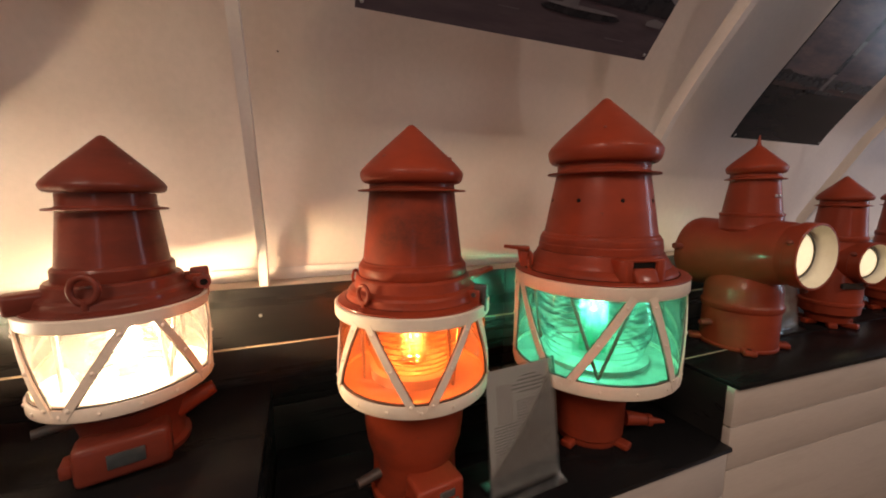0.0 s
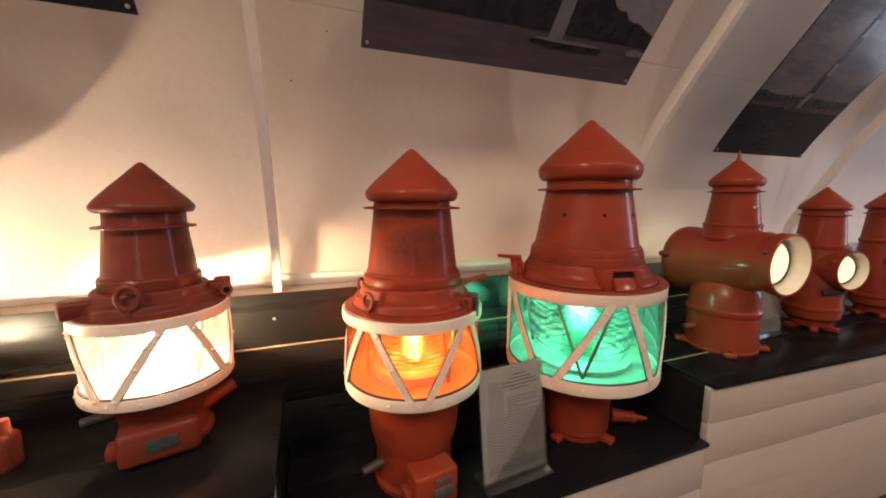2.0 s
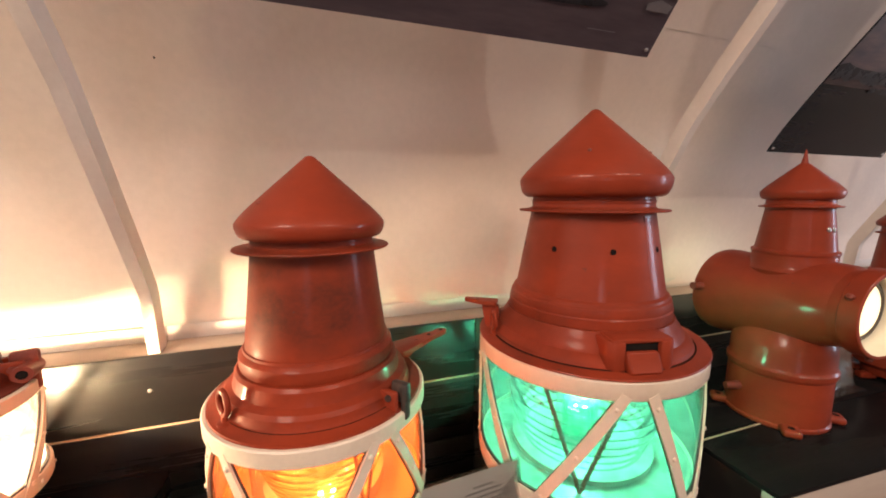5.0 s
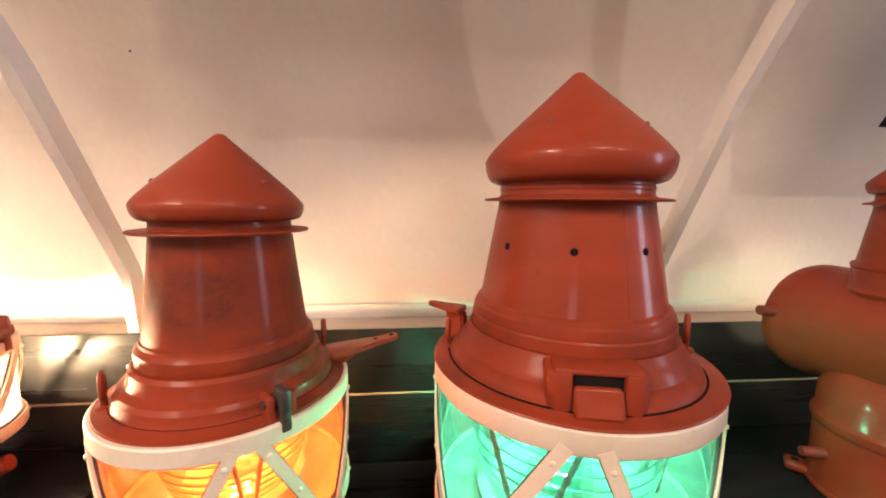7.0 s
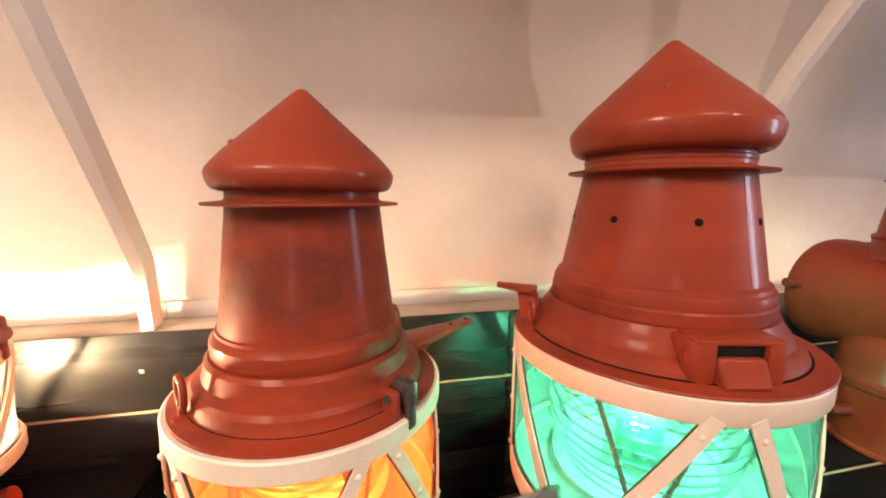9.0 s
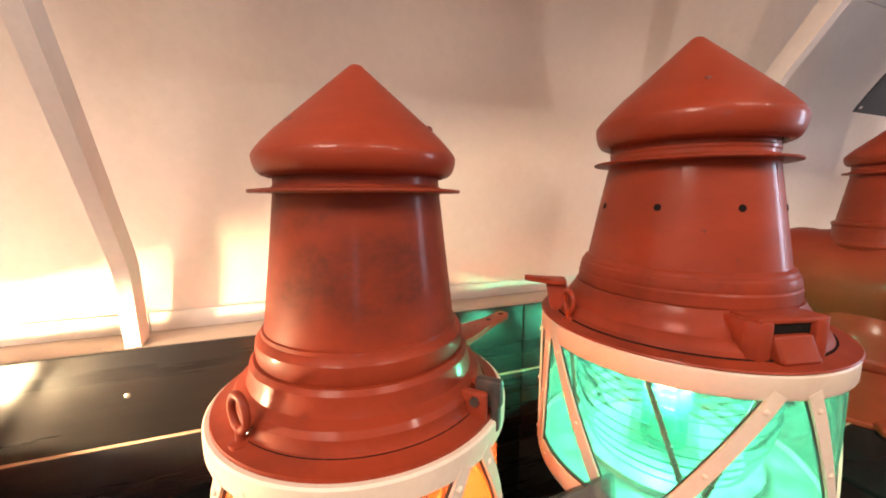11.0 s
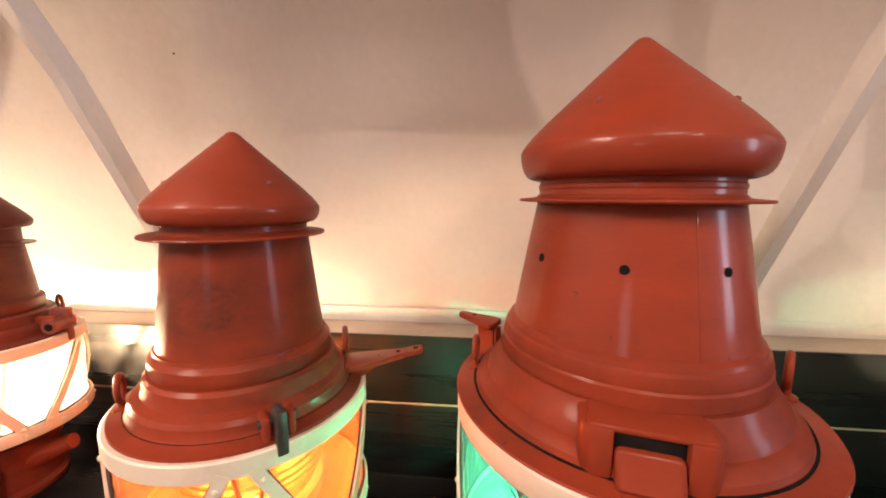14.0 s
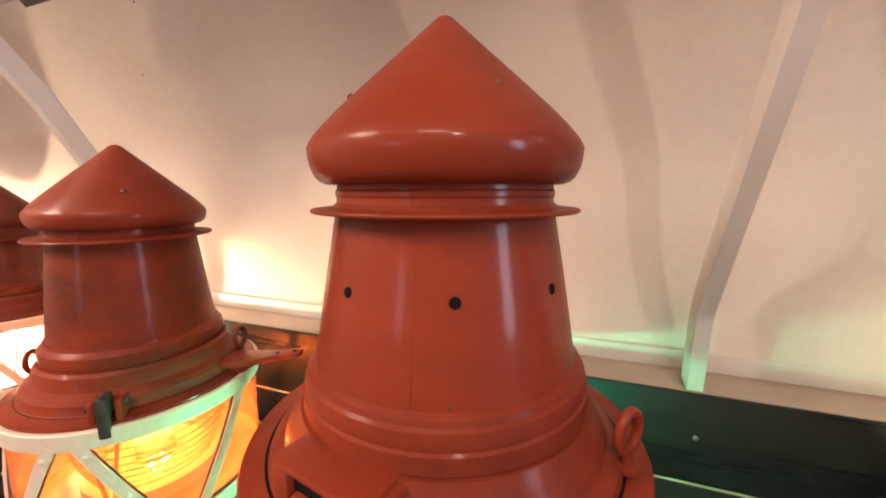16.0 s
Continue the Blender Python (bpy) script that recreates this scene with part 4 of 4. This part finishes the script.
# ---- lanterns with side lenses ----
def side_lens(parent, at, turn, r, front, back, depth=0.045):
    """A horizontal barrel whose open front shows a cream sleeve and a lit lens; all along its own axis."""
    m = pose(*at) @ pose(0, 0, 0, 90, 0, 0) if turn is None else pose(*at, 0, 0, turn) @ pose(0, 0, 0, 90, 0, 0)
    t = 0.006
    prof = [(0, -back), (r * 0.80, -back), (r * 0.92, -back + 0.006), (r * 0.97, -back + 0.02), (r * 0.97, -0.02), (r * 0.97, front - 0.040), (r * 1.03, front - 0.036), (r * 1.03, front - 0.002), (r * 1.01, front), (r * 0.95, front)]
    barrel = part("barrel", lathe(prof, 56, None, m), RED, parent, angle=30)
    sleeve = [(r * 0.95, front), (r * 0.945, front - 0.003), (r * 0.90, front - depth * 0.4), (r * 0.86, front - depth * 0.55), (r * 0.84, front - depth), (r * 0.74, front - depth - 0.002)]
    part("sleeve", lathe(sleeve, 56, None, m), SLEEVE, barrel, "cream painted inner sleeve")
    part("lens_rim", lathe([(r * 0.76, front - depth - 0.004), (r * 0.76, front - depth + 0.006), (r * 0.71, front - depth + 0.008), (r * 0.70, front - depth)], 48, None, m), IRON, barrel)
    lens = [(r * 0.71, front - depth)] + [(r * 0.71 * math.cos(a), front - depth + 0.012 * math.sin(a)) for a in (0.4, 0.8, 1.2)] + [(0, front - depth + 0.012)]
    part("lens", lathe(lens, 48, None, m), LENS_LIT, barrel, "lit clear lens")
    for a in (25, 155, 270):
        q = m @ pose(0, 0, 0, 0, 0, a) @ pose(r * 1.03, 0, front - 0.02)
        part("clamp_screw", lathe([(0, 0), (0.007, 0), (0.007, 0.010), (0.004, 0.013), (0, 0.013)], 12, None, q @ pose(0, 0, 0, 0, 90, 0)), RED_DARK, barrel)
    return barrel, m


def twin_lantern(place):
    L = thing("signal_lantern", place, "red painted signal lantern with spiked cap and lit side barrel", "lantern", "lanterns on the display bench")
    part("column", lathe([(0, 0.010), (0.114, 0.010), (0.1165, 0.013), (0.1165, 0.020), (0.113, 0.023), (0.1125, 0.142), (0.117, 0.148), (0.1185, 0.153), (0.1185, 0.163), (0.115, 0.168), (0.113, 0.172), (0.112, 0.212), (0.107, 0.234), (0.090, 0.262), (0.050, 0.282), (0, 0.284)]), RED, L, angle=30)
    part("collar", lathe([(0.07, 0.405), (0.090, 0.410), (0.094, 0.422), (0.0905, 0.428), (0.0875, 0.434), (0.0875, 0.464), (0.0895, 0.467), (0.0895, 0.473), (0.085, 0.476), (0.07, 0.477)]), RED, L, angle=30)
    part("chimney", lathe([(0.075, 0.469), (0.0835, 0.470), (0.069, 0.578), (0.0685, 0.608), (0.04, 0.609)]), RED, L, angle=30)
    part("rain_disc", lathe(thin_disc(0.084, 0.068, 0.588)), RED, L)
    cap = cone_cap(0.074, 0.606, 0.0835, 0.626, 0.704, 0.010)
    part("cap", lathe(cap[:-3] + [(0.008, 0.698), (0.006, 0.708), (0.004, 0.721), (0.0015, 0.733), (0, 0.736)]), RED, L, angle=50)
    for a in (258, 271):
        part("steel_screw", dome((0, 0, 0), 0.006, outward(a, 0.0760, 0.532, 7.6), flat=0.6), STEEL, L)
    barrel, m = side_lens(L, (0, 0, 0.350), -3.5, 0.100, 0.196, 0.168, 0.050)
    # back end: a second lit glass behind a ring
    m2 = pose(0, 0, -0.026) @ m
    bm = lathe([(0.106, -0.180), (0.119, -0.180), (0.124, -0.176), (0.127, -0.166), (0.127, -0.140), (0.1245, -0.134), (0.1225, -0.090), (0.1195, -0.040), (0.1155, 0.020), (0.108, 0.080), (0.101, 0.125), (0.096, 0.140)], 64)
    for v in bm.verts:
        v.co.y -= 0.026 * min(1.0, max(0.0, (0.120 - v.co.z) / 0.254))
    bmesh.ops.transform(bm, matrix=m, verts=bm.verts)
    part("rear_drum", bm, RED, barrel, angle=30)
    part("rear_glass", lathe([(0, -0.196), (0.060, -0.193), (0.100, -0.186), (0.108, -0.1802)], 40, None, m2), LENS_LIT, barrel, "lit rear glass")
    latch = part("rear_latch", rod(m2 @ Vector((-0.112, 0.020, -0.150)), m2 @ Vector((-0.148, 0.024, -0.150)), 0.014, 0.008), RED_DARK, barrel)
    part("latch_knob", rod(m2 @ Vector((-0.146, 0.024, -0.150)), m2 @ Vector((-0.156, 0.025, -0.150)), 0.012, 0.011), RED_DARK, latch)
    for a in (45, 135, 225, 315):
        bm = box(0.095, -0.020, 0.010, 0.148, 0.020, 0.030, 0.008, None, pose(0, 0, 0, 0, 0, a), 3)
        f = part("foot", bm, RED, L)
        part("bolt_hole", lathe([(0, 0.0304), (0.0075, 0.0304), (0.0075, 0.028)], 12, None, pose(0, 0, 0, 0, 0, a) @ pose(0.130, 0, 0)), HOLE, f)
    part("drain_plug", rod((0.108, -0.035, 0.105), (0.132, -0.044, 0.105), 0.010, 0.008), RED_DARK, L)
    part("drain_plug", rod((-0.108, 0.03, 0.090), (-0.145, 0.04, 0.090), 0.012, 0.009), RED_DARK, L)
    return L


L_TWIN = twin_lantern((1.441, 0.812, HIGH - 0.010))


def small_lantern(place):
    L = thing("signal_lantern", place, "small red painted signal lantern with one lit side lens", "lantern", "lanterns on the display bench")
    part("base", lathe([(0, 0.022), (0.060, 0.022), (0.066, 0.026), (0.072, 0.050), (0.092, 0.066), (0.094, 0.098), (0.098, 0.102), (0.098, 0.112), (0.092, 0.116), (0.091, 0.246), (0.086, 0.266), (0.084, 0.346), (0.080, 0.361), (0.05, 0.362)]), RED, L, angle=30)
    part("collar", lathe([(0.07, 0.356), (0.083, 0.358), (0.085, 0.362), (0.085, 0.374), (0.082, 0.378), (0.07, 0.379)]), RED, L, angle=30)
    part("chimney", lathe([(0.07, 0.376), (0.080, 0.377), (0.069, 0.506), (0.068, 0.521), (0.04, 0.522)]), RED, L, angle=30)
    part("rain_disc", lathe(thin_disc(0.082, 0.067, 0.496)), RED, L)
    part("cap", lathe(cone_cap(0.074, 0.516, 0.083, 0.529, 0.612, 0.008)), RED, L, angle=50)
    side_lens(L, (0, 0, 0.281), -12, 0.078, 0.128, 0.03, 0.035)
    for a in (215, 275, 335, 35, 95, 155):
        part("foot", box(0.045, -0.014, 0.010, 0.095, 0.014, 0.030, 0.005, None, pose(0, 0, 0, 0, 0, a), 3), RED, L)
    part("latch", box(-0.05, -0.102, 0.176, 0.03, -0.086, 0.198, 0.005, None, pose(0, 0, 0, 0, 0, -25)), IRON, L, "blackened latch bar")
    return L


L_FIVE = small_lantern((2.022, 0.812, HIGH - 0.010))
copy_thing(L_FIVE, pose(2.560, 0.812, HIGH - 0.010, 0, 0, 6))

# another clear lantern farther along the bench, with a taller foot
RISE = 0.145
left = dict(white)
for key in ("lid", "collar", "neck", "disc", "cap"):
    left[key] = [(r, z + RISE) for r, z in white[key]]
left.update(ring_lens=False, bars=[(228, 200), (236, 276), (310, 284)], lamp=0.14, drum_low=white["drum_low"] + 0.025, drum_top=white["drum_top"] + RISE, screw_at=(0.0525, 0.551 + RISE),
    base=[(0, 0), (0.10, 0), (0.104, 0.006), (0.104, 0.03), (0.094, 0.04), (0.092, 0.09), (0.098, 0.11), (0.110, 0.135), (0, 0.136)])
L_LEFT = drum_lantern("buoy_lantern", (-0.765, 0.852, LOW), "red painted buoy lantern with lit clear glass, taller foot", left, (GLASS_WHITE, LENS_WHITE, BULB, TUBE_WHITE), 0)
lug = part("lug", box(0.080, -0.04, 0.045, 0.250, 0.0, 0.115, 0.010, None, pose(0, 0, 0, 0, 0, -16), 3), RED_BACKLIT, L_LEFT)
part("lug_screw", rod((0.220, -0.084, 0.112), (0.220, -0.084, 0.140), 0.012, 0.010), RED_BACKLIT, lug)
lamp("lantern_light", "POINT", pose(-0.765, 0.852, LOW + 0.170 + 0.14 * 0.278), LEFT_W, WARM, 0.010)


# ---- printed cards in stands ----
def card(label, place, turn, w, h, lean, lines, seed):
    """A sheet of print in a clear acrylic stand: a tilted pane on a foot. The print is plain bars."""
    c = thing("information_card", place, label, "sign", "printed cards")
    c.matrix_basis = pose(*place, 0, 0, turn)
    m = pose(0, 0, 0.004, -lean, 0, 0)
    rnd = random.Random(seed)
    sheet_ob = part("paper", box(-w / 2 + 0.004, -0.0004, 0.004, w / 2 - 0.004, 0.0004, h - 0.004, 0, None, m), PAPER, c, "white sheet of small print", smooth=False)
    y = -0.0008
    z = h - 0.030
    for i, ww in enumerate((0.20, 0.36, 0.50, 0.54, 0.32)):
        cx = 0.024
        part("heading_bar", box(cx - ww * w / 2, y - 0.0002, z - 0.0020, cx + ww * w / 2, y + 0.0002, z + 0.0014, 0, None, m), INK, sheet_ob, smooth=False)
        z -= 0.0095
    part("portrait", box(-w * 0.36, y - 0.0002, z - 0.058, -w * 0.14, y + 0.0002, z + 0.036, 0, None, m), PORTRAIT, sheet_ob, "small sepia picture", smooth=False)
    z -= 0.012
    for i in range(lines):
        x0 = -w * 0.08 if i < 7 else -w * 0.41
        bm = bmesh.new()
        x, end = x0, w * 0.41 if rnd.random() < 0.82 else w * rnd.uniform(0.05, 0.35)
        while x < end:
            ln = min(rnd.uniform(0.006, 0.020), end - x)
            box(x, y - 0.0002, z - 0.0012, x + ln, y + 0.0002, z + 0.0012, 0, bm, m)
            x += ln + 0.003
        part("text_bar", bm, INK, sheet_ob, smooth=False)
        z -= 0.0071
        if z < 0.025:
            break
    part("front_pane", box(-w / 2, -0.0040, 0, w / 2, -0.0016, h, 0, None, m), ACRYLIC, c, "clear acrylic pane", smooth=False)
    part("rear_pane", box(-w / 2, 0.0016, 0, w / 2, 0.0040, h, 0, None, m), ACRYLIC, c, "clear acrylic pane", smooth=False)
    part("foot", box(-w / 2, -0.030, 0.0005, w / 2, 0.055, 0.0035, 0, None), ACRYLIC, c, "clear acrylic foot", smooth=False)
    return c


card("white printed sheet in a clear acrylic stand", (0.474, 0.690, MID), 4, 0.205, 0.300, 8, 30, 4)
card("white printed sheet in a clear acrylic stand behind a lantern", (1.745, 0.820, HIGH), 0, 0.190, 0.200, 8, 22, 9)
